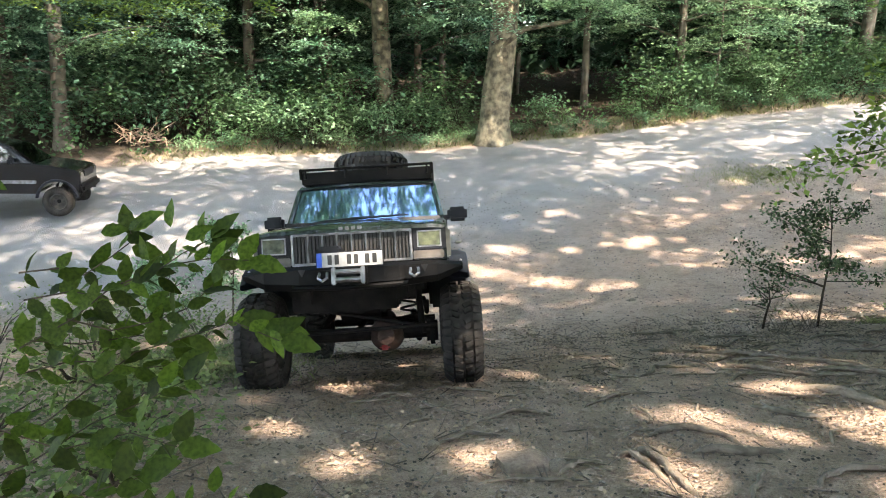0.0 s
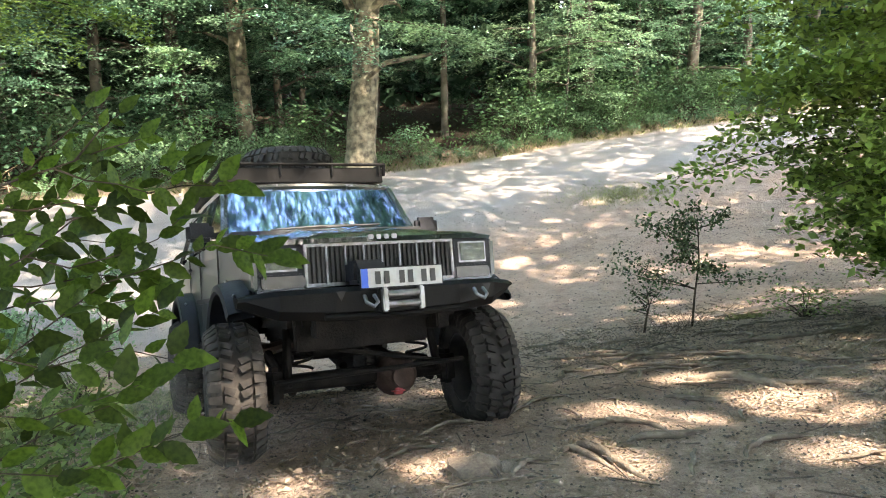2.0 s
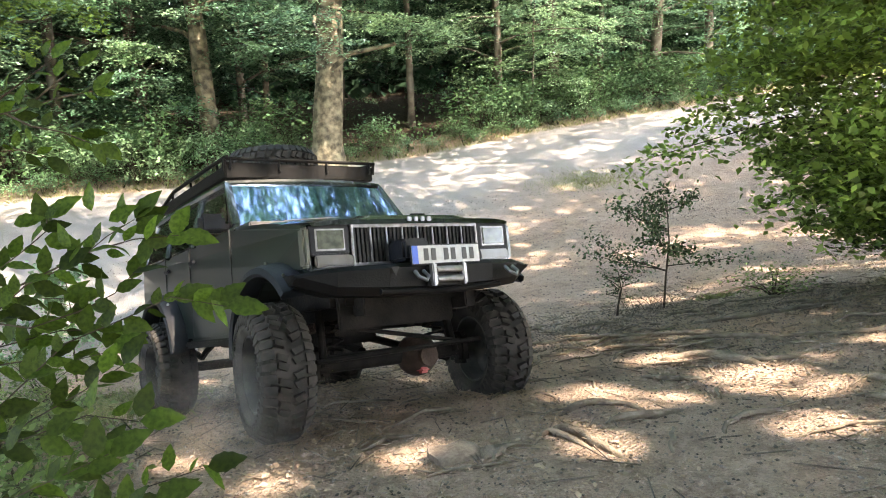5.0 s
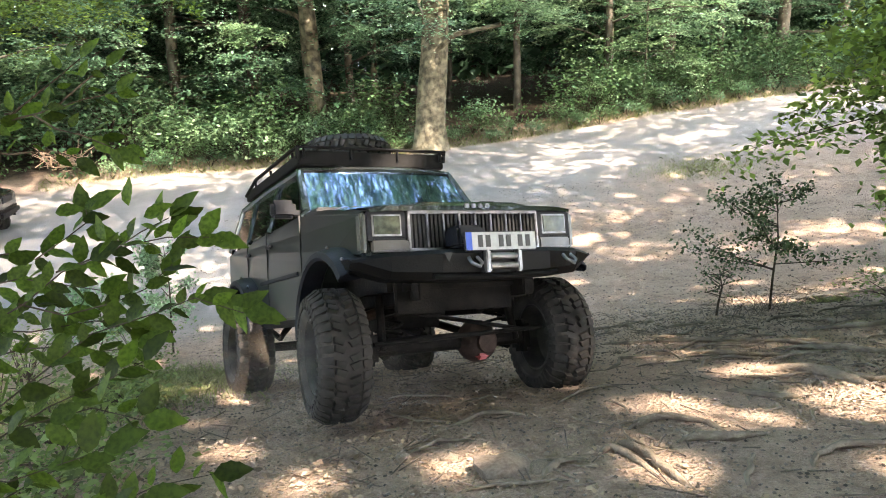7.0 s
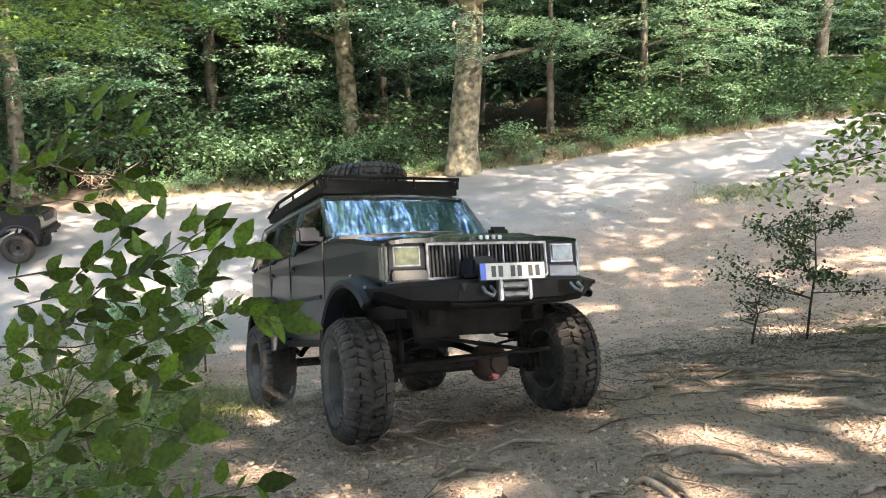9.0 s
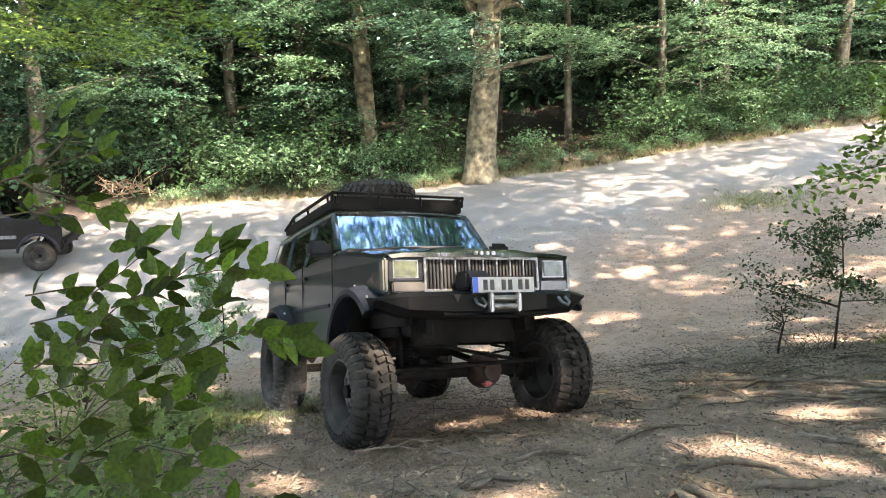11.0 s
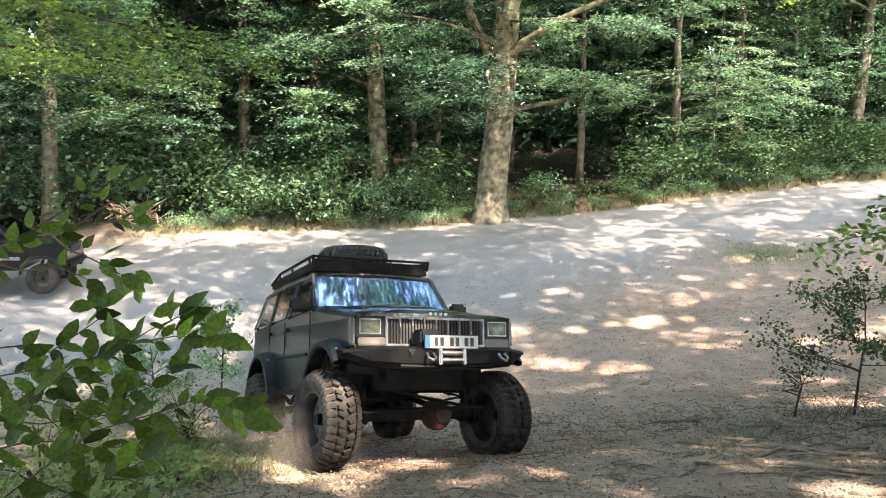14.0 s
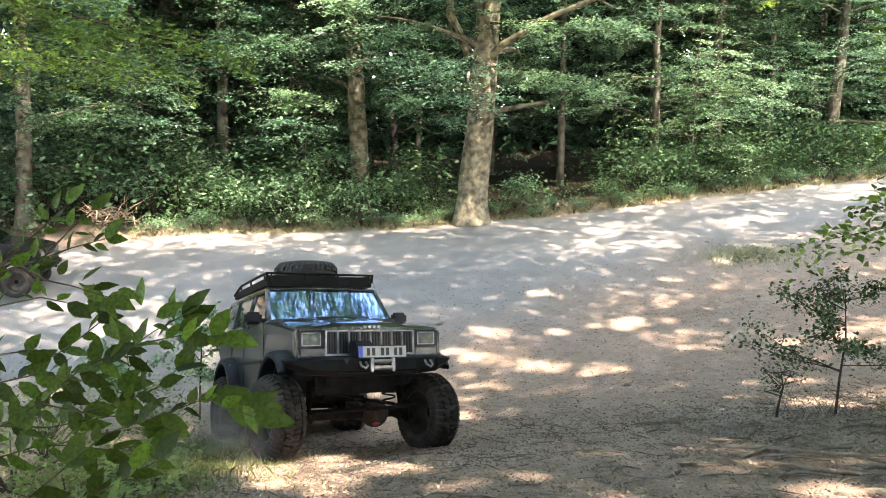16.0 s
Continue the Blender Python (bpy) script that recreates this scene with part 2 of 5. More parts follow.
def leaf_verts(rng, centers, size, flat=0.55, out=None):
    """One folded rhombic leaf about each centre; flat near 1 keeps the blades level. Vertices and faces."""
    n = len(centers)
    nrm = rng.normal(size=(n, 3)) * (1 - flat) + np.array((0, 0, 1.0)) * flat
    nrm /= np.linalg.norm(nrm, axis=1)[:, None]
    d = rng.normal(size=(n, 3)) if out is None else out + rng.normal(size=(n, 3)) * .5
    d -= nrm * (d * nrm).sum(1)[:, None]
    d /= np.linalg.norm(d, axis=1)[:, None] + 1e-6
    s = np.cross(nrm, d)
    L = (size * rng.uniform(.65, 1.3, n))[:, None]
    base, tip = centers - d * L * .5, centers + d * L * .5 - nrm * L * .12
    a, b = centers + s * L * .3 + nrm * L * .06, centers - s * L * .3 + nrm * L * .06
    v = np.stack([base, a, tip, b], 1).reshape(-1, 3)
    f = np.arange(4 * n).reshape(n, 4)
    return v, f


def spray_points(rng, start, way, length, count, spread=.32, droop=.25):
    """Leaf centres of a flat, fan-shaped, slightly drooping spray."""
    u = rng.uniform(0.05, 1, count) ** .7
    way = np.asarray(way, float)
    side = np.cross(way, (0, 0, 1.0))
    side /= np.linalg.norm(side) + 1e-6
    w = rng.normal(size=count) * spread * length * (.35 + .65 * np.sin(np.pi * np.clip(u, 0, .95)))
    p = start + np.outer(u * length, way) + np.outer(w, side)
    p[:, 2] -= droop * length * (u ** 2 + .5 * (w / length) ** 2) - rng.normal(size=count) * .035 * length
    return p


def tube(bm, pts, radii, sides=7):
    """A tapering tube along points."""
    rings = []
    for i, p in enumerate(pts):
        a, b = Vector(pts[max(i - 1, 0)]), Vector(pts[min(i + 1, len(pts) - 1)])
        t = (b - a).normalized() if (b - a).length > 1e-6 else Vector((0, 0, 1))
        u = t.orthogonal().normalized() if abs(t.z) > .95 else t.cross(Vector((0, 0, 1))).normalized()
        v = t.cross(u)
        rings.append([bm.verts.new(Vector(p) + (u * math.cos(k * math.tau / sides) + v * math.sin(k * math.tau / sides)) * radii[i]) for k in range(sides)])
    for r0, r1 in zip(rings, rings[1:]):
        for k in range(sides):
            bm.faces.new((r0[k], r0[(k + 1) % sides], r1[(k + 1) % sides], r1[k]))
    bm.faces.new(rings[0][::-1])
    bm.faces.new(rings[-1])
    return bm


def box(bm, cx, cy, cz, sx, sy, sz, bevel=0.0, m=None):
    mm = Matrix.LocRotScale((cx, cy, cz), None, (sx, sy, sz))
    if m:
        mm = m @ mm
    r = bmesh.ops.create_cube(bm, size=1, matrix=mm)
    if bevel:
        es = list({e for v in r["verts"] for e in v.link_edges})
        bmesh.ops.bevel(bm, geom=es, offset=bevel, segments=2, affect='EDGES', clamp_overlap=True)
    return bm


def cyl(bm, a, b, r, sides=16, r2=None):
    return tube(bm, [a, b], [r, r if r2 is None else r2], sides)


# ---- forest ----
def tree(name, rng, x, y, dia, height, crown_from, sprays, leaves, leaf_size, spray_len, lean=(0, 0), bark=None, leaf=None, label="", limbs=9, top_sprays=70, twist=.5, top_r=.16):
    """A tree with a tapered trunk, limbs and a crown of leafy sprays. Its parts stand about the tree's foot."""
    root = tagged(new(name), label, "tree", group="trees of the forest")
    root.location = (x, y, ground_z(x, y) - .08)
    bm = bmesh.new()
    zs = np.concatenate([[0, .15, .4, .9], np.linspace(1.6, height * .85, 9)])
    wob = rng.normal(size=(len(zs), 2)) * .05 * twist * dia ** .3
    cen = [(lean[0] * z / height * 3 + wob[i, 0] * min(z, 2), lean[1] * z / height * 3 + wob[i, 1] * min(z, 2), z) for i, z in enumerate(zs)]
    rad = [dia / 2 * ((1 + .3 * math.exp(-z / .25)) * (1 - .8 * (z / height) ** 1.2)) for z in zs]
    tube(bm, cen, rad, 12)
    for v in bm.verts:
        n = noise.noise(Vector((v.co.x * 3, v.co.y * 3, v.co.z * 1.2)) + Vector((x, y, 0)))
        c = Vector(cen[min(range(len(zs)), key=lambda k: abs(zs[k] - v.co.z))])
        v.co += (v.co - c) * n * .28
    part("trunk", bm, bark or M_BARK, root, smooth=True)
    V, F, n0 = [], [], 0
    ends = []
    for k in range(limbs):
        h = crown_from + (min(9.0, height * .6) - crown_from) * ((k + .5) / limbs + rng.uniform(-.04, .04)) if k % 5 else rng.uniform(height * .5, height * .7)
        i = min(int(np.searchsorted(zs, h)) - 1, len(zs) - 2)
        c = np.array(cen[i])
        c = c + (np.array(cen[i + 1]) - c) * ((h - zs[i]) / (zs[i + 1] - zs[i]))
        ang = k * 2.4 + rng.uniform(-.5, .5)
        L = rng.uniform(.17, .3) * height * (1.15 - .6 * h / height)
        rise = rng.uniform(.0, .5)
        pts = [c + np.array((math.cos(ang + .25 * q) * L * q, math.sin(ang + .25 * q) * L * q, L * (rise * q - .25 * q * q))) for q in (0, .25, .5, .75, 1)]
        r = dia * rng.uniform(.09, .17) + .01
        bm = bmesh.new()
        tube(bm, [tuple(p) for p in pts], [r, r * .75, r * .5, r * .32, r * .12], 6)
        part("limb", bm, bark or M_BARK, root, smooth=True)
        ends += [(pts[q], ang) for q in (1, 2, 3, 4)]
    for k in range(sprays):
        p, ang = ends[k % len(ends)]
        a = ang + rng.uniform(-1.3, 1.3)
        p = p + rng.normal(size=3) * (.35, .35, .45)
        w = np.array((math.cos(a), math.sin(a), rng.uniform(-.15, .25)))
        q = spray_points(rng, p, w, spray_len * rng.uniform(.6, 1.35), leaves)
        v, f = leaf_verts(rng, q, leaf_size * 1.15, .78, np.tile(w, (len(q), 1)))
        V.append(v), F.append(f + n0)
        n0 += len(v)
    for k in range(top_sprays):
        a, rr = rng.uniform(0, math.tau), height * top_r * math.sqrt(rng.uniform(.02, 1))
        p = np.array((math.cos(a) * rr, math.sin(a) * rr, height * rng.uniform(.62, 1.0) - rr * .25))
        w = np.array((math.cos(a), math.sin(a), .1))
        q = spray_points(rng, p, w, 2.4, 26, .5)
        v, f = leaf_verts(rng, q, .5, .5)
        V.append(v), F.append(f + n0)
        n0 += len(v)
    ob = new("crown", quads_mesh("crown", np.concatenate(V), np.concatenate(F), leaf or M_LEAF))
    ob.parent = root
    return root


rng = np.random.default_rng(7)
beech_a = tree("beech_tree", rng, 1.65, 25.3, 1.02, 17, 3.6, 210, 85, .105, 1.7, (.45, 0), label="old forked beech with mossy grey bark and spreading limbs", limbs=11)
beech_b = tree("beech_tree", rng, -1.95, 26.6, .66, 16, 3.4, 190, 85, .105, 1.7, (-.25, 0), label="grey beech with a broken trunk amid low sprays", limbs=10)
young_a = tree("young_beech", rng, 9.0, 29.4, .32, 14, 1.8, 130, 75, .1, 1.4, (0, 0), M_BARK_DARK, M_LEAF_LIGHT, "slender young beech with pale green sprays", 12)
slim_b = tree("slim_tree", rng, 18.0, 35.0, .42, 15, 2.5, 150, 75, .12, 1.6, (.25, 0), M_BARK_DARK, M_LEAF, "slim dark-barked tree above the track", 10)
old_c = tree("beech_tree", rng, -9.6, 27.6, .5, 16, 1.2, 270, 80, .105, 1.6, (-.35, 0), M_BARK_DARK, M_LEAF, "leafy beech with low hanging sprays", 14)
edge_d = tree("beech_tree", rng, -14.5, 25.5, .45, 15, 0.7, 280, 80, .105, 1.6, (.1, 0), M_BARK_DARK, M_LEAF, "broad leafy beech with branches near the ground", 16)
edge_e = tree("hornbeam", rng, 5.6, 30.5, .3, 13, 2.8, 200, 78, .1, 1.5, (0, 0), M_BARK_DARK, M_LEAF, "hornbeam with layered sprays in shade", 14)
# two limbs of the forked beech that show plainly
for pts, r in ((((.1, 0, 5.0), (.9, -.5, 5.7), (2.3, -1.0, 6.5), (4.4, -1.5, 7.3)), .16), (((-.05, 0, 5.4), (-.7, -.3, 6.6), (-.9, -.4, 8.4)), .17), (((.2, 0, 5.6), (.7, -.1, 6.9), (1.6, 0, 9)), .2), (((.1, -.2, 3.1), (.9, -.8, 3.7), (2.2, -1.6, 3.9)), .1)):
    bm = bmesh.new()
    tube(bm, pts, [r * (1 - .22 * k) for k in range(len(pts))], 8)
    part("limb", bm, M_BARK, beech_a, smooth=True)
pale_f = tree("young_beech", rng, 10.1, 28.7, .1, 7.5, .9, 110, 80, .085, 1.0, (.1, 0), M_BARK_DARK, M_LEAF_LIGHT, "feathery pale green young beech in the sun", 16, 0)
far_a = tree("forest_tree", rng, 0, 33, .3, 15, 0.8, 160, 50, .16, 2.0, (0, 0), M_BARK_DARK, M_LEAF_SHADED, "slender forest tree with dense shaded leaves", 16, 110, .5, .3)
far_b = tree("forest_tree", rng, -6, 32, .24, 14, 1.4, 150, 50, .16, 2.0, (.3, 0), M_BARK_DARK, M_LEAF_SHADED, "slender forest tree with dense shaded leaves", 14, 110, .5, .3)
placed = [(1.6, 25), (-2, 26.5), (9, 29), (18, 35), (-9.6, 27.6), (-14.5, 25.5), (5.6, 30.5), (0, 33), (-6, 32)]
prng = random.Random(5)
# the leafy front of the forest
for x, off, src in ((-18.5, 2.2, edge_d), (-12, 2.4, old_c), (-6.8, 3.2, edge_d), (-4.2, 4.2, old_c), (-16, 4.5, old_c), (11.8, 2.8, edge_d), (14.5, 3.2, edge_e), (17, 2.6, old_c), (20.5, 3, edge_d), (24.5, 2.6, old_c), (-22, 3, edge_d), (28, 3, edge_d), (-9, 5.5, edge_d), (10, 5.5, young_a), (-1, 5.6, young_a), (13, 5, young_a)):
    y = float(soft_interp(x, FAR_EDGE)) + off
    placed.append((x, y))
    copy_thing(src, pose(x, y, ground_z(x, y) - .1, 0, 0, prng.uniform(0, 360)))
count = 0
while count < 25:
    x, y = prng.uniform(-34, 42), prng.uniform(14, 56)
    if y < float(soft_interp(x, FAR_EDGE)) + 2.6 or min(math.hypot(x - a, y - b) for a, b in placed) < 2.7:
        continue
    if -1 < x < 9 and y < 34:
        continue
    placed.append((x, y))
    src = prng.choice((far_a, far_b)) if y > float(soft_interp(x, FAR_EDGE)) + 6 else prng.choice((edge_e, far_b, far_a))
    copy_thing(src, pose(x, y, ground_z(x, y) - .1, 0, 0, prng.uniform(0, 360)))
    count += 1


def leaf_stuff(name, label, centers, size, material, flat=.5, seed=1, category="foliage"):
    r = np.random.default_rng(seed)
    v, f = leaf_verts(r, np.asarray(centers), size, flat)
    return tagged(new(name, quads_mesh(name, v, f, material)), label, category, kind="stuff")


def ground_xyz(xy, up):
    return np.column_stack([xy, hz(xy[:, 0], xy[:, 1]) + up])


# far woods close the view behind the trees, their leaf colour darkened as shade
r = np.random.default_rng(21)
n = 60000
a = r.uniform(-1.3, 1.3, n)
d = r.uniform(44, 66, n)
xy = np.column_stack([np.sin(a) * d, np.cos(a) * d])
far_woods = leaf_stuff("far_woods", "dense distant woods in leaves darkened for shade", ground_xyz(xy, 16 * r.uniform(0, 1, n) ** 1.1), 1.1, M_LEAF_SHADED, .3, 3, "woods")

# undergrowth between the trunks, in the darker shrub leaf to deepen the shade there
n = 20000
x = r.uniform(-30, 36, n)
y = soft_interp(x, FAR_EDGE) + .5 + r.uniform(0, 1, n) ** 2.2 * 18
keep = np.array([noise.noise((p * .5, q * .5, 3)) > .02 for p, q in zip(x, y)])
keep &= ~((x > 1.5) & (x < 8.5) & (r.uniform(size=n) < .5))
xy = np.column_stack([x, y])[keep]
undergrowth = leaf_stuff("undergrowth", "low shaded undergrowth between the trees", ground_xyz(xy, r.uniform(0, 1, len(xy)) ** 1.3 * .9), .15, M_LEAF_HOLLY, .4, 4)


# a leaf layer added above the forest to block light and keep its inside dark
n = 52000
x = r.uniform(-62, 66, n)
y = soft_interp(x, FAR_EDGE) + 4 + r.uniform(0, 1, n) * 44
forest_roof = leaf_stuff("forest_roof", "leaf layer added over the forest to shade it", ground_xyz(np.column_stack([x, y]), r.uniform(9, 17, n)), .8, M_LEAF_SHADED, .6, 6, "foliage")

# layered sprays of the understorey behind the first trunks
pts = []
for k in range(330):
    x = r.uniform(-26, 30)
    back = r.uniform(1.8, 9)
    if -.6 < x - 1.65 < 6 and back < 6:
        continue
    y = float(soft_interp(x, FAR_EDGE)) + back
    a = r.uniform(0, math.tau)
    pts.append(spray_points(r, np.array((x, y, ground_z(x, y) + r.uniform(.5, 5.2))), (math.cos(a), math.sin(a), .05), r.uniform(.9, 1.9), 85, .34))
understorey = leaf_stuff("understorey", "layered sprays of young beeches in the shade", np.concatenate(pts), .115, M_LEAF, .62, 14)

# the woods go on at the sides and behind
for k in range(24):
    a = radians(-72 + k * 12) if k < 13 else radians(-66 + (k - 13) * 13)
    d = (21 if k < 13 else 28) + prng.uniform(-2, 2)
    x, y = math.sin(a + math.pi) * d, math.cos(a + math.pi) * d
    if y > 8 or math.hypot(x - 7.5, y + 9) < 3:
        continue
    copy_thing(prng.choice((far_a, far_b)), pose(x, y, ground_z(x, y) - .1, 0, 0, prng.uniform(0, 360)))


def shrub(name, rng, x, y, w, h, leaves, size, material, label):
    """A low shrub: stems from one foot and leaves in clumps round their ends."""
    root = tagged(new(name), label, "shrub", group="shrubs along the track")
    root.location = (x, y, ground_z(x, y) - .03)
    V, F, n0 = [], [], 0
    for k in range(9):
        bm = bmesh.new()
        a = rng.uniform(0, math.tau)
        e = np.array((math.cos(a) * w * .5 * rng.uniform(.3, 1), math.sin(a) * w * .5 * rng.uniform(.3, 1), h * rng.uniform(.45, 1)))
        tube(bm, [(0, 0, 0), tuple(e * (.4, .4, .6)), tuple(e)], [.012, .008, .004], 4)
        part("stem", bm, M_TWIG, root)
        c = e + rng.normal(size=(leaves // 9, 3)) * (w * .2, w * .2, h * .17)
        c[:, 2] = np.abs(c[:, 2])
        v, f = leaf_verts(rng, c, size * 1.25, .72)
        V.append(v), F.append(f + n0)
        n0 += len(v)
    ob = new("leaves", quads_mesh("leaves", np.concatenate(V), np.concatenate(F), material))
    ob.parent = root
    return root


rng = np.random.default_rng(11)
sources = [shrub("shrub", rng, -3.9, 25.6, 1.8, 1.3, 620, .1, M_LEAF_HOLLY, "grey-green shrub in leaf at the track's edge"),
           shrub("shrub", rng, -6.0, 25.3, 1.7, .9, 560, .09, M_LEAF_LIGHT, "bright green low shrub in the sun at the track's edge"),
           shrub("shrub", rng, 3.6, 26.6, 1.3, 1.0, 420, .09, M_LEAF, "green shrub at the foot of the trees")]
for k in range(48):
    x = -6.4 + k * .62 + prng.uniform(-.35, .35)
    y = float(soft_interp(x, FAR_EDGE)) + prng.uniform(.3, 1.3)
    if math.hypot(x - 1.65, y - 25.3) < .8 or (2.4 < x < 7 and prng.random() < .5):
        continue
    src = sources[0] if x > 11 and prng.random() < .8 else sources[1] if x < -2 and prng.random() < .6 else prng.choice(sources)
    c = copy_thing(src, pose(x, y, ground_z(x, y) - .03, 0, 0, prng.uniform(0, 360)))
    s = prng.choice((.45, .6, .8, 1.0, 1.35))
    c.scale = (s * prng.uniform(.8, 1.2), s * prng.uniform(.8, 1.2), s * prng.uniform(.7, 1.3))

for k in range(14):
    x = -14.5 + k * .75 + prng.uniform(-.3, .3)
    y = float(soft_interp(x, FAR_EDGE)) + prng.uniform(1.6, 3.8)
    c = copy_thing(sources[2 if k % 3 else 0], pose(x, y, ground_z(x, y) - .03, 0, 0, prng.uniform(0, 360)))
    s = prng.uniform(1.3, 2.1)
    c.scale = (s, s, s * prng.uniform(.8, 1.25))


# a bank of bramble and low bushes along the forest's edge
for k in range(70):
    x = -7.5 + k * .5 + prng.uniform(-.25, .25)
    if 1.0 < x < 8.2:
        continue
    y = float(soft_interp(x, FAR_EDGE)) + prng.uniform(.9, 2.3)
    src = sources[prng.choice((0, 0, 2))] if x > 5 else sources[prng.choice((0, 1, 1, 2))]
    c = copy_thing(src, pose(x, y, ground_z(x, y) - .03, 0, 0, prng.uniform(0, 360)))
    q = prng.uniform(.85, 1.35)
    c.scale = (q, q, q * prng.uniform(.8, 1.2))


# low plants that creep out to the track
for k in range(64):
    x = -8 + k * .58 + prng.uniform(-.3, .3)
    y = float(soft_interp(x, FAR_EDGE)) + prng.uniform(.0, .55)
    c = copy_thing(sources[prng.choice((0, 1, 2)) if x < 4 else prng.choice((0, 2))], pose(x, y, ground_z(x, y) - .03, 0, 0, prng.uniform(0, 360)))
    q = prng.uniform(.3, .6)
    c.scale = (q * 1.3, q * 1.1, q)


def grass_stuff(name, label, xy, height, seed, material=None):
    """Thin bent blades."""
    r = np.random.default_rng(seed)
    n = len(xy)
    b = ground_xyz(xy, -.01)
    a = r.uniform(0, math.tau, n)
    w = np.column_stack([np.cos(a), np.sin(a), np.zeros(n)]) * .0035
    h = height * r.uniform(.5, 1.3, n)
    lean = np.column_stack([r.normal(size=n) * .35, r.normal(size=n) * .35, np.ones(n)]) * h[:, None]
    mid, tip = b + lean * .6, b + lean + np.column_stack([lean[:, 0] * .6, lean[:, 1] * .6, -h * .15])
    v = np.stack([b - w, b + w, mid + w * .7, tip, mid - w * .7], 1).reshape(-1, 3)
    return tagged(new(name, quads_mesh(name, v, np.arange(5 * n).reshape(n, 5), material or M_GRASS)), label, "grass", kind="stuff")


n = 13000
x = r.uniform(-10, 26, n)
y = soft_interp(x, FAR_EDGE) - .15 + np.abs(r.normal(size=n)) * .6
verge_grass = grass_stuff("verge_grass", "sunlit grass along the far edge of the track", np.column_stack([x, y]), .17, 8)
n = 16000
c = r.normal(size=(n, 2)) * (.5, 1.1) + (-2.75, 8.0)
c2 = r.normal(size=(4000, 2)) * (.8, .5) + (8.6, 20.1)
c3 = r.normal(size=(500, 2)) * (.12, .1) + (5.2, 8.55)
slope_grass = grass_stuff("slope_grass", "short tufted grass on the slope", np.concatenate([c, c2, c3]), .09, 9)

# ---- canopy added out of view to shade the clearing, with gaps that let the sun through ----
# x, y, radius of each sun patch; the unseen canopy is opened above it
FLECKS = ((-6.8, 22.6, 1.1), (-5, 23.3, 1.0), (-3.1, 23.4, .8), (-1.7, 21.8, .6), (6.1, 23.1, .9), (7.5, 22.2, 1.0), (9.5, 23.1, .9), (6.8, 21.1, .7), (11, 23.6, .6), (8.5, 19.2, .5), (2.5, 14.6, .4), (3.6, 17.1, .3),
          (2.0, 13.3, .3), (3.2, 12.5, .45), (4.2, 12.3, .42), (5.3, 14.7, .5), (-.4, 6.9, .6), (-.5, 6.1, .5), (-1.1, 6.6, .36), (.2, 6.4, .36), (8.1, 30.9, 1.8), (-5.5, 25.3, 1.2), (-3, 9.1, .3), (6.3, 8.9, 1.0), (-.7, 4.3, .24), (-.2, 3.7, .25), (.5, 3.7, .24), (2.2, 4.0, .32), (2.9, 4.8, .27), (3.1, 4.1, .28), (1.4, 3.3, .27), (2.6, 3.1, .27))


def canopy():
    r = np.random.default_rng(31)
    root = tagged(new("overhanging_tree"), "unseen tall beech added so that its canopy dapples the slope", "tree", group="trees of the forest")
    root.location = (7.5, -9, ground_z(7.5, -9))
    bm = bmesh.new()
    tube(bm, [(0, 0, 0), (.1, .3, 3), (0, .8, 7), (-.3, 2, 12)], [.45, .36, .3, .16], 10)
    part("trunk", bm, M_BARK, root, smooth=True)
    V, F, n0 = [], [], 0
    z0, slant = root.location.z, (SUN_FROM.x / SUN_FROM.z, SUN_FROM.y / SUN_FROM.z)
    for k in range(4090):
        x, y, z = r.uniform(-28, 36), r.uniform(-24, 25), r.uniform(9.5, 15)
        if k >= 3000:
            x, y = (r.uniform(-8, 22), r.uniform(-7, 18)) if k < 4010 else (r.uniform(5, 12), r.uniform(-6.5, 1.5))
        # fewer sprays over the track, to let in more sky and sun
        g1 = math.hypot((x - 1.0) / 4.2, (y - 15.4) / 2.6)
        g3 = math.hypot((x - 0) / 3.6, (y - 10.5) / 3)
        g2 = min(math.hypot((x - 13.5) / 4.6, (y - 16) / 3.6), 9)
        if (g3 < 1 and r.uniform() < .6) or (g1 < 1 and r.uniform() < .1) or (g2 < 1 and r.uniform() < .2) or (y > 17 and r.uniform() < (.85 if x < 8 else .05)):
            continue
        if noise.noise((x * .33, y * .33, 7)) > .4:
            continue
        a = r.uniform(0, math.tau)
        w = np.array((math.cos(a), math.sin(a), .05))
        q = spray_points(r, np.array((x, y, z)), w, 2.3, 100, .42) - np.array(root.location)
        # light falls through in flecks: openings that follow the slant of the sun
        gx, gy = q[:, 0] + 7.5 - (q[:, 2] + z0) * slant[0], q[:, 1] - 9 - (q[:, 2] + z0) * slant[1]
        open_ = np.array([noise.noise((u * 1.5, w2 * 1.5, 5)) > .52 for u, w2 in zip(gx, gy)])
        ragged = np.array([1 + .9 * noise.noise((u * 1.9, w2 * 1.9, 8)) for u, w2 in zip(gx, gy)])
        for u, w2, rad in FLECKS:
            open_ |= np.hypot(gx - u, (gy - w2) * 1.2) * ragged < rad
        q = q[~(open_ & (r.uniform(size=len(q)) < np.where((gy > 18) & (gy < 24.5), .68, .94)))]
        if not len(q):
            continue
        v, f = leaf_verts(r, q, .275, .6)
        V.append(v), F.append(f + n0)
        n0 += len(v)
    ob = new("crown", quads_mesh("crown", np.concatenate(V), np.concatenate(F), M_LEAF))
    ob.parent = root


canopy()

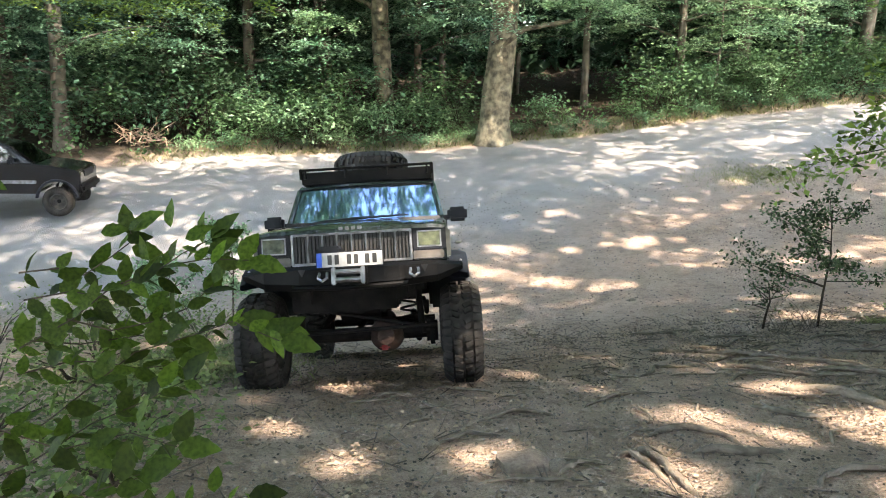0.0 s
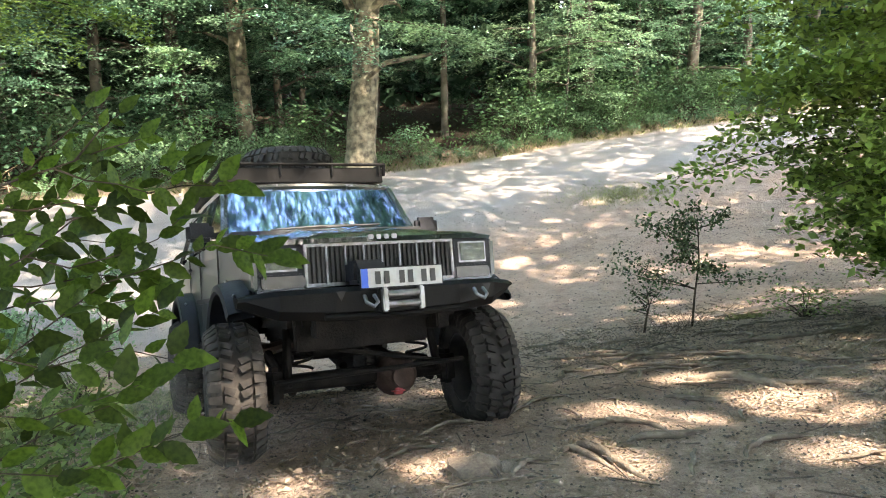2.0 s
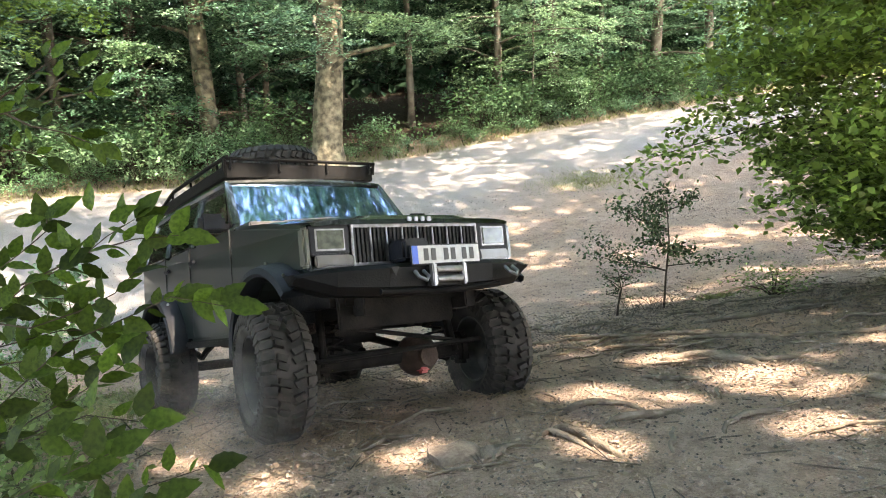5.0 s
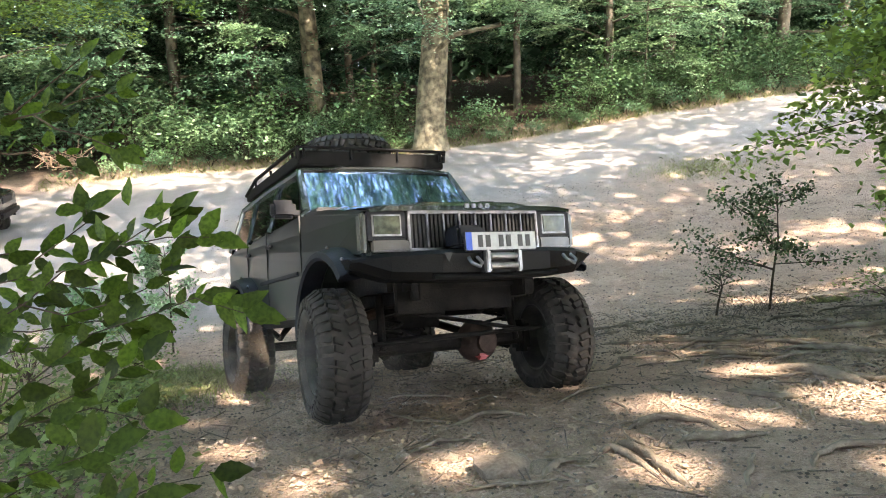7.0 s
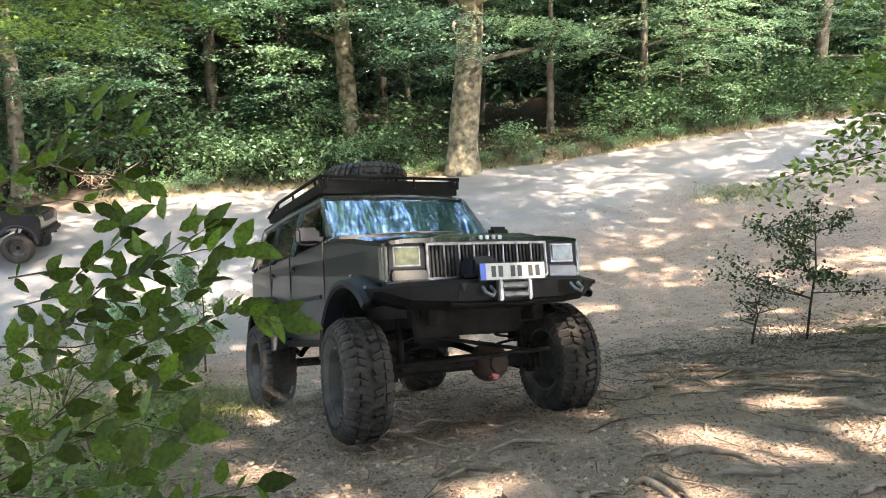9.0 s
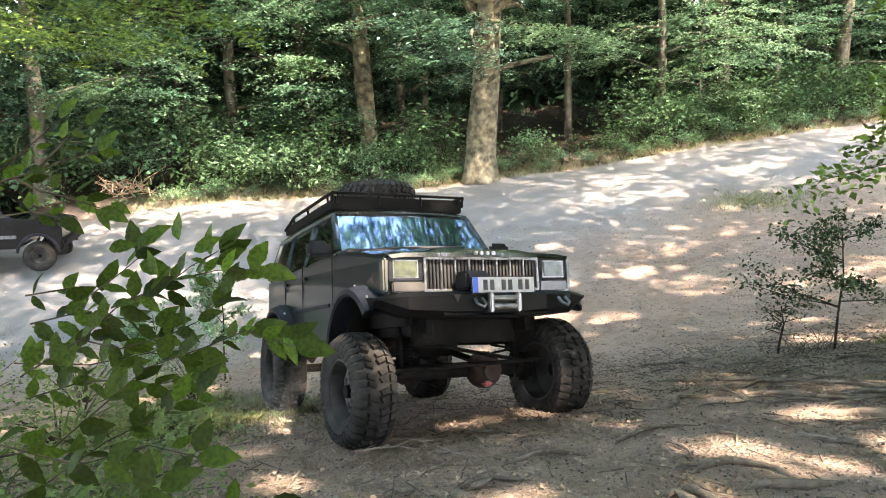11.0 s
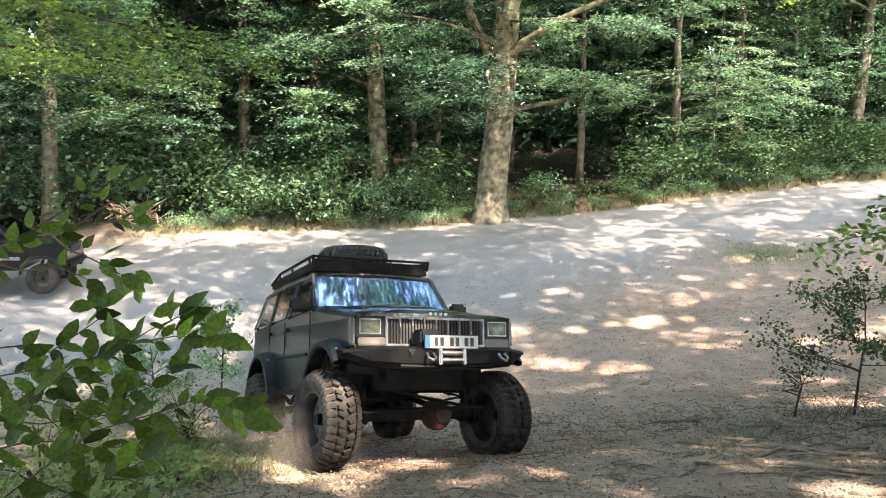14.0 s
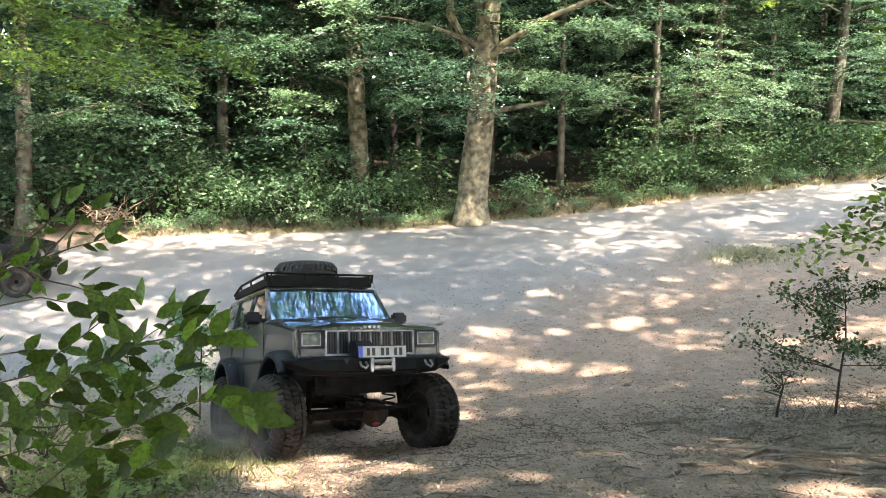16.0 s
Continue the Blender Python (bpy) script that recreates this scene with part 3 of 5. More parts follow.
# ---- the climbing off-roader ----
M_PAINT = mat("dark_green_paint", (0.003, 0.006, 0.006), 0.22, 0.0, (0.008, 0.012, 0.012), 2.5, 8, coat=.8, spec=.4)
M_PAINT_DUSTY = mat("dusty_paint", (0.003, 0.0055, 0.005), 0.3, 0.0, (0.011, 0.014, 0.012), 2.2, 8, coat=.3, spec=.3)
M_BLACK = mat("black_plastic", (0.004, 0.005, 0.008), 0.5, 0.0, (0.009, 0.01, 0.014), 6, bump=.1, spec=.22)
M_STEEL_BLACK = mat("black_painted_steel", (0.0025, 0.0025, 0.003), 0.5, 0.0, (0.006, 0.0058, 0.0058), 5, bump=.12, bump_scale=90, spec=.1)
M_UNDER = mat("dirty_underbody", (0.004, 0.0036, 0.0033), 0.85, 0.0, (0.013, 0.0105, 0.009), 9, bump=.3, spec=.12)
M_RUBBER = mat("dusty_rubber", (0.014, 0.0125, 0.0115), 0.9, 0.0, (0.06, 0.053, 0.047), 5, 8, bump=.15, spec=.2)
M_RUBBER_CLEAN = mat("black_rubber", (0.008, 0.008, 0.008), 0.7, 0.0, (0.022, 0.021, 0.02), 5, 8, bump=.15)
M_CHROME = mat("chrome", (0.24, 0.24, 0.25), 0.3, 1.0, (0.11, 0.11, 0.11), 10)
M_STEEL = mat("bare_steel", (0.3, 0.3, 0.31), 0.42, 1.0, (0.17, 0.165, 0.16), 14)
M_RIM = mat("dusty_rim", (0.02, 0.019, 0.018), 0.6, 0.2, (0.06, 0.054, 0.048), 8)
M_RED = mat("red_paint", (0.25, 0.012, 0.012), 0.5)
M_RUST = mat("rusty_casting", (0.022, 0.012, 0.009), 0.8, 0.0, (0.05, 0.031, 0.023), 12, bump=.3, spec=.2)
M_WHITE = mat("white_plate", (0.36, 0.36, 0.35), 0.4, color2=(0.3, 0.295, 0.285), scale=20)
M_BLUE = mat("blue_band", (0.01, 0.07, 0.42), 0.4)
M_INK = mat("black_ink", (0.012, 0.012, 0.012), 0.5)
M_SEAT = mat("dark_fabric", (0.03, 0.03, 0.032), 0.95, color2=(0.05, 0.05, 0.05), scale=20)
M_LIGHT_PANEL = mat("pale_paper", (0.65, 0.65, 0.62), 0.7)


def glass(name, color, rough=0.02, trans=1.0):
    m = bpy.data.materials.new(name)
    m.use_nodes = True
    p = m.node_tree.nodes["Principled BSDF"]
    p.inputs["Base Color"].default_value = (*color, 1)
    p.inputs["Roughness"].default_value, p.inputs["Transmission Weight"].default_value, p.inputs["IOR"].default_value = rough, trans, 1.65
    return m


M_GLASS = glass("window_glass", (0.5, 0.57, 0.55))
# extra gloss on the windscreen, tinted blue to paint in the sky's reflection
_nt = M_GLASS.node_tree
_gl, _mx = _nt.nodes.new("ShaderNodeBsdfGlossy"), _nt.nodes.new("ShaderNodeMixShader")
_gl.inputs["Roughness"].default_value, _gl.inputs["Color"].default_value, _mx.inputs[0].default_value = .05, (.42, .62, 1, 1), .34
_nt.links.new(_nt.nodes["Principled BSDF"].outputs[0], _mx.inputs[1])
_nt.links.new(_gl.outputs[0], _mx.inputs[2])
_nt.links.new(_mx.outputs[0], _nt.nodes["Material Output"].inputs["Surface"])
M_GLASS_DARK = glass("tinted_glass", (0.12, 0.14, 0.13))
M_LENS = mat("headlight_lens", (0.075, 0.085, 0.052), 0.25, 0.0, (0.03, 0.036, 0.024), 22, coat=.5)
M_AMBER = mat("pale_signal_lens", (0.065, 0.055, 0.046), 0.35, 0.0, (0.085, 0.076, 0.066), 12, coat=0.3)
M_MARKER = mat("side_marker_lens", (0.07, 0.068, 0.056), 0.3, coat=0.4)


def slab(outline, axis_from, axis_to, bevel=0.0, to=None):
    """An outline of (a, b) pairs drawn out between two stations; to(a, b, s) gives the place. A new bmesh."""
    bm = bmesh.new()
    f0 = [bm.verts.new(to(a, b, axis_from)) for a, b in outline]
    f1 = [bm.verts.new(to(a, b, axis_to)) for a, b in outline]
    bm.faces.new(f0)
    bm.faces.new(f1[::-1])
    k = len(outline)
    for i in range(k):
        bm.faces.new((f0[i], f1[i], f1[(i + 1) % k], f0[(i + 1) % k]))
    bmesh.ops.recalc_face_normals(bm, faces=bm.faces)
    if bevel:
        bmesh.ops.bevel(bm, geom=[e for e in bm.edges if len(e.link_faces) == 2 and e.calc_face_angle(0) > .5], offset=bevel, segments=2, affect='EDGES', clamp_overlap=True)
    return bm


def strip(bm, a_pts, b_pts, thick=0.0):
    """A skin between two rails of points."""
    A, B = [bm.verts.new(p) for p in a_pts], [bm.verts.new(p) for p in b_pts]
    fs = [bm.faces.new((A[i], A[i + 1], B[i + 1], B[i])) for i in range(len(A) - 1)]
    if thick:
        bmesh.ops.recalc_face_normals(bm, faces=fs)
        bmesh.ops.solidify(bm, geom=fs, thickness=thick)
    return bm


def loft(bm, sections):
    """A skin through equal-length rows of points."""
    rows = [[bm.verts.new(p) for p in s] for s in sections]
    for r0, r1 in zip(rows, rows[1:]):
        for i in range(len(r0) - 1):
            bm.faces.new((r0[i], r0[i + 1], r1[i + 1], r1[i]))
    bmesh.ops.recalc_face_normals(bm, faces=bm.faces)
    return bm


TYRE_R, TYRE_W, HUB_Z = 0.45, 0.33, 0.36
# the axles' places along the body
FRONT_Y, REAR_Y = -.2, 2.44


def tyre_mesh(bm, R, W):
    """A mud tyre about the x axis: a rounded carcass."""
    prof = [(-W * .42, R * .56), (-W * .5, R * .66), (-W * .52, R * .8), (-W * .47, R * .89), (-W * .38, R * .92), (0, R * .925), (W * .38, R * .92), (W * .47, R * .89), (W * .52, R * .8), (W * .5, R * .66), (W * .42, R * .56)]
    n = 40
    rings = [[bm.verts.new((x, r * math.cos(i * math.tau / n), r * math.sin(i * math.tau / n))) for x, r in prof] for i in range(n)]
    for i in range(n):
        r0, r1 = rings[i], rings[(i + 1) % n]
        for k in range(len(prof) - 1):
            bm.faces.new((r0[k], r0[k + 1], r1[k + 1], r1[k]))

    bmesh.ops.recalc_face_normals(bm, faces=bm.faces)
    return bm


def lug_meshes(R, W, st, rubber):
    """The blocks of the tread at angle 0, for both halves: an inner lug, and a shoulder lug that reaches down the sidewall."""
    found = {}

    def block(bm, pts, h0, h1):
        lo, hi = [], []
        for x, a in pts:
            edge = 1 - .10 * max(0, (abs(x) / (W / 2) - .7)) / .3
            lo.append(bm.verts.new((x, h0 * edge * math.cos(a), h0 * edge * math.sin(a))))
            hi.append(bm.verts.new((x * .96, h1 * edge * math.cos(a), h1 * edge * math.sin(a))))
        bm.faces.new(hi)
        for i in range(4):
            bm.faces.new((lo[i], lo[(i + 1) % 4], hi[(i + 1) % 4], hi[i]))

    for s in (-1, 1):
        for kind in ("tread_lug", "shoulder_lug"):
            bm = bmesh.new()
            if kind == "tread_lug":
                block(bm, [(s * W * .03, .1 * st), (s * W * .24, -.2 * st), (s * W * .26, .3 * st), (s * W * .09, .62 * st)], R * .91, R)
            else:
                block(bm, [(s * W * .3, -.3 * st), (s * W * .53, -.3 * st), (s * W * .53, .33 * st), (s * W * .3, .4 * st)], R * .88, R * .995)
                block(bm, [(s * W * .505, -.2 * st), (s * W * .54, -.2 * st), (s * W * .54, .2 * st), (s * W * .505, .2 * st)], R * .8, R * .9)
            bmesh.ops.recalc_face_normals(bm, faces=bm.faces)
            me = bpy.data.meshes.new(kind)
            bm.to_mesh(me)
            bm.free()
            me.materials.append(rubber)
            found[kind, s] = me
    return found


LUGS = {}


def tread(parent, R, W, rubber, lugs=38):
    """Every lug of one tyre, each a piece of its own on shared meshes."""
    st = math.tau / lugs
    key = (R, W, rubber.name)
    if key not in LUGS:
        LUGS[key] = lug_meshes(R, W, st, rubber)
    for i in range(lugs):
        z = .18 * st if i % 2 else -.1 * st
        for (kind, s), me in LUGS[key].items():
            a = i * st + (0 if s > 0 else .5 * st) + (z if kind == "tread_lug" else 0)
            ob = new(kind, me)
            ob.parent = parent
            ob.matrix_basis = Matrix.Rotation(a, 4, 'X')


def wheel_parts(parent, side, R=TYRE_R, W=TYRE_W, rim=True, rubber=None):
    """Tyre, rim and hub of one wheel about its own x axis; side +1 puts the outer face at +x."""
    part("tyre", tyre_mesh(bmesh.new(), R, W), rubber or M_RUBBER, parent, "dusty black mud-terrain tyre with chunky lugs")
    tread(parent, R, W, rubber or M_RUBBER)
    if not rim:
        return
    bm = bmesh.new()
    n, rows = 28, []
    for x, r in ((-W * .4, R * .57), (-W * .42, R * .53), (-W * .1, R * .5), (W * .1, R * .5), (W * .32, R * .5), (W * .42, R * .53), (W * .4, R * .57)):
        rows.append([(x * side, r * math.cos(i * math.tau / n), r * math.sin(i * math.tau / n)) for i in range(n + 1)])
    loft(bm, rows)
    rows = [[(side * x, r * math.cos(i * math.tau / n), r * math.sin(i * math.tau / n)) for i in range(n + 1)] for x, r in ((W * .05, R * .5), (W * .12, R * .4), (W * .16, R * .2), (W * .12, R * .02))]
    loft(bm, rows)
    rim_ob = part("rim", bm, M_RIM, parent, "dusty steel rim", smooth=True)
    for k in range(8):
        a = k * math.tau / 8
        b = bmesh.new()
        cyl(b, (side * W * .13, R * .3 * math.cos(a), R * .3 * math.sin(a)), (side * W * .165, R * .3 * math.cos(a), R * .3 * math.sin(a)), R * .06, 10)
        part("rim_hole", b, M_INK, rim_ob)
    b = bmesh.new()
    cyl(b, (side * W * .1, 0, 0), (side * W * .3, 0, 0), R * .13, 14, R * .11)
    part("hub", b, M_STEEL_BLACK, parent)


def arch(cy, r, cz, a0, a1, n=10):
    return [(cy + r * math.cos(a0 + (a1 - a0) * i / n), cz + r * math.sin(a0 + (a1 - a0) * i / n)) for i in range(n + 1)]


def build_jeep():
    J = tagged(new("off_road_vehicle"), "lifted dark green off-road vehicle climbing the dusty slope on mud tyres", "car")
    # body sides with wheel arches
    for s in (-1, 1):
        out = [(-.69, 1.245), (-.69, .97), (-.62, .95)]
        out += arch(FRONT_Y, .56, .46, 2.05, .12, 12)
        out += [(.46, .60), (1.82, .60)]
        out += arch(REAR_Y, .55, .46, 3.0, .14, 12)
        out += [(3.2, .66), (3.34, .72), (3.36, 1.40), (.56, 1.425), (0, 1.36)]
        bm = slab(out, .60, .815, .03, lambda y, z, x, s=s: (s * (x - .02 * max(0, (z - 1.05) / .4) - (.03 * max(0, -y - .2) if x > .7 else 0)), y, z))
        side = part("body_side", bm, M_PAINT_DUSTY, J)
        # door seams, handles, trim strip
        for y in (.62, 1.66, 2.42):
            b = bmesh.new()
            box(b, s * .812, y, 1.02, .012, .012, .78)
            part("door_seam", b, M_INK, side)
        for y in (1.55, 2.33):
            b = bmesh.new()
            box(b, s * .825, y, 1.27, .03, .13, .035, .008)
            part("door_handle", b, M_BLACK, side, "black door handle")
        b = bmesh.new()
        box(b, s * .82, 1.3, .96, .02, 1.2, .035, .006)
        part("trim_strip", b, M_BLACK, side)
        b = bmesh.new()
        box(b, s * .76, 1.3, .575, .16, 1.35, .06, .015)
        part("rock_rail", b, M_STEEL_BLACK, side)
        # flares
        for cy in (FRONT_Y, REAR_Y):
            bm = bmesh.new()
            rows = []
            for x, r, dz in ((.79, .61, .01), (.88, .615, 0), (.955, .60, -.01), (.965, .57, -.02), (.95, .55, -.02), (.8, .555, 0)):
                rows.append([(s * x, cy + r * math.cos(a), .46 + dz + r * math.sin(a) * .98) for a in [(-.12 + i * math.pi / 16 if cy > 0 else .02 + i * (math.pi - .75) / 16) for i in range(17)]])
            loft(bm, rows)
            fl = part("fender_flare", bm, M_BLACK, J, "wide black plastic fender flare with bolts", smooth=True)
            for i in range(5):
                a = .25 + i * .48
                b = bmesh.new()
                bmesh.ops.create_uvsphere(b, u_segments=6, v_segments=4, radius=.013, matrix=Matrix.Translation((s * .9, cy + .612 * math.cos(a), .46 + .6 * math.sin(a))))
                part("bolt", b, M_STEEL, fl)
    # hood
    bm = bmesh.new()
    secs = []
    for y, hw, zc, zs in ((-.735, .765, 1.235, 1.225), (-.72, .785, 1.268, 1.25), (-.64, .79, 1.288, 1.268), (-.3, .79, 1.335, 1.305), (.1, .785, 1.385, 1.35), (.42, .775, 1.42, 1.385), (.56, .77, 1.432, 1.40)):
        row = []
        for i in range(15):
            u = -1 + i / 7
            edge = max(0, abs(u) - .8) / .2
            bulge = .018 if abs(u) < .45 else .018 * max(0, 1 - (abs(u) - .45) / .1)
            row.append((u * hw, y - .03 * (1 - u * u) * (y < -.6), zs + (zc - zs) * (1 - edge ** 2) + bulge * (y > -.66)))
        secs.append(row)
    loft(bm, secs)
    hood = part("hood", bm, M_PAINT, J, "glossy dark green hood with reflections", smooth=True)
    for i, w in enumerate((.035, .03, .03, .035)):
        b = bmesh.new()
        box(b, -.03 + i * .052 - .05, -.755, 1.266, w, .02, .03, .004)
        part("badge_bar", b, M_CHROME, hood)
    # front panel with grille
    b = bmesh.new()
    box(b, 0, -.64, 1.1, 1.6, .1, .29, .015)
    front = part("front_panel", b, M_PAINT, J)
    b = bmesh.new()
    for dz in (.985, 1.232):
        box(b, 0, -.705, dz, 1.0, .03, .022, .005)
    for x in (-.492, .492):
        box(b, x, -.705, 1.108, .02, .03, .255, .005)
    grille = part("grille", b, M_STEEL, front, "chrome-edged grille with vertical slots")
    b = bmesh.new()
    box(b, 0, -.692, 1.108, .97, .006, .23)
    part("grille_backing", b, M_INK, grille)
    for k in range(1, 8):
        b = bmesh.new()
        box(b, -.482 + k * .1205, -.708, 1.108, .013, .03, .235, .004)
        part("grille_bar", b, M_CHROME, grille, "chrome grille bar")
    for k in range(8):
        for q in (1, 2, 3):
            b = bmesh.new()
            box(b, -.482 + k * .1205 + q * .03, -.7, 1.108, .007, .015, .225)
            part("grille_slat", b, M_STEEL_BLACK, grille)
    for s in (-1, 1):
        b = bmesh.new()
        box(b, s * .645, -.69, 1.145, .285, .03, .188, .01)
        bez = part("headlight_bezel", b, M_BLACK, front)
        b = bmesh.new()
        box(b, s * .645, -.702, 1.147, .208, .03, .145, .022)
        part("headlight", b, M_LENS, bez, "clear square headlight lens")
        b = bmesh.new()
        box(b, s * .645, -.698, 1.147, .222, .02, .158, .012)
        part("headlight_ring", b, M_STEEL, bez)
        b = bmesh.new()
        box(b, s * .632, -.715, 1.012, .262, .03, .075, .01)
        part("turn_signal", b, M_AMBER, front, "pale weathered turn signal lens")
        b = bmesh.new()
        box(b, s * .795, -.655, 1.105, .05, .09, .25, .015)
        part("side_marker", b, M_MARKER, front, "pale side marker lamp")
    # cabin
    wb, wt = [], []
    for i in range(13):
        u = -1 + i / 6
        wb.append((u * .735, .50 + .08 * u * u, 1.437))
        wt.append((u * .672, .815 + .07 * u * u, 1.812))
    bm = bmesh.new()
    strip(bm, wb, wt, .006)
    ws = part("windshield", bm, M_GLASS, J, "windscreen reflecting blue sky and leaves", smooth=True)
    ws.visible_shadow = False
    # frame of the windscreen: pillars and header
    for s in (-1, 1):
        bm = bmesh.new()
        tube(bm, [(s * .775, .62, 1.40), (s * .755, .60, 1.435), (s * .692, .905, 1.81), (s * .66, 1.0, 1.845)], [.035, .036, .034, .03], 8)
        part("windscreen_pillar", bm, M_PAINT, J, smooth=True)
        for y0, y1 in ((1.62, 1.62), (2.42, 2.5), (3.3, 3.12)):
            bm = bmesh.new()
            tube(bm, [(s * .785, y0, 1.40), (s * .665, y1, 1.83)], [.032, .03], 8)
            part("window_pillar", bm, M_PAINT, J)
        for (a0, a1), (t0, t1) in (((.70, 1.58), (1.06, 1.6)), ((1.66, 2.38), (1.64, 2.46)), ((2.46, 3.26), (2.54, 3.1))):
            bm = bmesh.new()
            strip(bm, [(s * .785, a0, 1.42), (s * .785, a1, 1.42)], [(s * .67, t0, 1.815), (s * .67, t1, 1.815)], .005)
            w = part("side_window", bm, M_GLASS_DARK, J, "dark tinted side window")
            w.visible_shadow = False
        bm = bmesh.new()
        tube(bm, [(s * .675, .95, 1.835), (s * .675, 2.0, 1.85), (s * .66, 3.12, 1.835)], [.035, .035, .035], 8)
        part("roof_rail", bm, M_PAINT, J, smooth=True)
        # mirror
        b = bmesh.new()
        box(b, s * .925, .66, 1.465, .2, .09, .145, .03)
        mir = part("wing_mirror", b, M_BLACK, J, "black wing mirror")
        b = bmesh.new()
        box(b, s * .925, .712, 1.465, .165, .01, .11, .004)
        part("mirror_glass", b, M_CHROME, mir)
        b = bmesh.new()
        box(b, s * .81, .69, 1.44, .08, .05, .05, .01)
        part("mirror_arm", b, M_BLACK, mir)
        # wiper
        b = bmesh.new()
        tube(b, [(s * .12 - .32, .44, 1.448), (s * .12 + .05, .425, 1.462), (s * .12 + .32, .46, 1.47)], [.007, .01, .007], 5)
        part("wiper", b, M_INK, J)
    bm = bmesh.new()
    tube(bm, [(-.69, .91, 1.825), (-.3, .845, 1.835), (0, .83, 1.838), (.3, .845, 1.835), (.69, .91, 1.825)], [.03] * 5, 8)
    part("roof_header", bm, M_PAINT, J, smooth=True)
    bm = bmesh.new()
    secs = [[(u * .66, y - .05 * (1 - u * u) * (y < 1), 1.84 + .05 * (1 - u ** 4) * k) for u in np.linspace(-1, 1, 11)] for y, k in ((.88, .35), (1.15, .8), (2, 1), (2.9, .9), (3.15, .4), (3.34, -.6))]
    loft(bm, secs)
    part("roof", bm, M_PAINT, J, smooth=True)
    b = bmesh.new()
    box(b, 0, 3.32, 1.05, 1.56, .08, .75, .03)
    part("tailgate", b, M_PAINT_DUSTY, J)
    b = bmesh.new()
    strip(b, [(-.72, 3.34, 1.42), (.72, 3.34, 1.42)], [(-.6, 3.18, 1.81), (.6, 3.18, 1.81)], .005)
    part("rear_window", b, M_GLASS_DARK, J).visible_shadow = False
    b = bmesh.new()
    box(b, 0, .52, 1.40, 1.5, .34, .07, .01)
    box(b, 0, .72, 1.38, 1.42, .3, .14, .03)
    dash = part("dashboard", b, M_SEAT, J, "dark dashboard")
    b = bmesh.new()
    box(b, 0, 1.9, .72, 1.45, 2.8, .08, .01)
    part("cabin_floor", b, M_UNDER, J)
    # plain dark box added to fill the engine bay with shade
    b = bmesh.new()
    box(b, 0, .05, .93, 1.16, 1.25, .56, .08)
    part("engine_block", b, M_UNDER, J)
    for x in (-.36, .36):
        for y in (1.55, 2.45):
            b = bmesh.new()
            box(b, x, y, 1.05, .5, .5, .16, .05)
            box(b, x, y + .26, 1.35, .46, .13, .56, .05)
            box(b, x, y + .28, 1.7, .24, .09, .17, .04)
            part("seat", b, M_SEAT, J, "dark fabric seat with headrest")
    b = bmesh.new()
    bmesh.ops.create_circle(b, segments=20, radius=.19, matrix=pose(.36, 1.02, 1.38, 65, 0, 0))
    ring = [v.co.copy() for v in b.verts]
    b.clear()
    tube(b, ring + ring[:1], [.014] * 21, 6)
    part("steering_wheel", b, M_INK, J)
    # steel bumper with winch
    bm = bmesh.new()
    prof = [(-.91, .88, -.75, .06), (-.70, .79, -.88, .1), (-.40, .765, -.98, .12), (0, .755, -.99, .12), (.40, .765, -.98, .12), (.70, .79, -.88, .1), (.91, .88, -.75, .06)]
    secs = []
    for x, zl, y, k in prof:
        zt = .96 if abs(x) < .8 else .94
        secs.append([(x, y + .24, zt + .004), (x, y + .05, zt), (x, y, zt - .03), (x, y + .01, zl + .05), (x, y + .06, zl), (x, y + .24, zl)])
    loft(bm, secs)
    for s in (secs[0], secs[-1]):
        bm.faces.new([bm.verts.new(p) for p in s])
    bump = part("bumper", bm, M_STEEL_BLACK, J, "black steel winch bumper with upswept ends")
    b = bmesh.new()
    tube(b, [(-.46, -.95, .79), (0, -.97, .775), (.46, -.95, .79)], [.02] * 3, 8)
    part("lower_bar", b, M_STEEL_BLACK, bump)
    for x, z in ((-.37, .905), (.6, .895)):
        b = bmesh.new()
        slabv = [(x - .03, z + .03), (x + .03, z + .03), (x, z - .03)]
        vs = [b.verts.new((p, -1.0 + .17 * max(0, abs(x) - .4), q)) for p, q in slabv]
        b.faces.new(vs)
        bmesh.ops.extrude_face_region(b, geom=b.faces[:])
        part("bumper_hole", b, M_INK, bump)
    for x in (-.2, .52):
        b = bmesh.new()
        tube(b, [(x - .03, -1.0, .9), (x - .035, -1.05, .86), (x, -1.08, .835), (x + .035, -1.05, .86), (x + .03, -1.0, .9)], [.012] * 5, 7)
        part("shackle", b, M_STEEL, bump, "steel recovery shackle")
    b = bmesh.new()
    box(b, -.16, -.84, 1.045, .2, .2, .14, .02)
    part("winch_gearbox", b, M_BLACK, J, "black winch gearbox housing")
    b = bmesh.new()
    box(b, .04, -.83, 1.02, .3, .16, .1, .02)
    part("winch_drum", b, M_STEEL_BLACK, J)
    b = bmesh.new()
    box(b, 0, -1.005, .868, .3, .02, .135, .006)
    fair = part("fairlead", b, M_STEEL_BLACK, bump)
    for z in (.84, .9):
        b = bmesh.new()
        cyl(b, (-.1, -1.035, z), (.1, -1.035, z), .022, 14)
        part("fairlead_roller", b, M_STEEL, fair, "steel roller")
    for x in (-.115, .115):
        b = bmesh.new()
        box(b, x, -1.03, .87, .035, .05, .14, .008)
        part("fairlead_post", b, M_STEEL, fair)
    # number plate: bars in place of its characters
    b = bmesh.new()
    box(b, .013, -.998, 1.0, .535, .014, .125, .004)
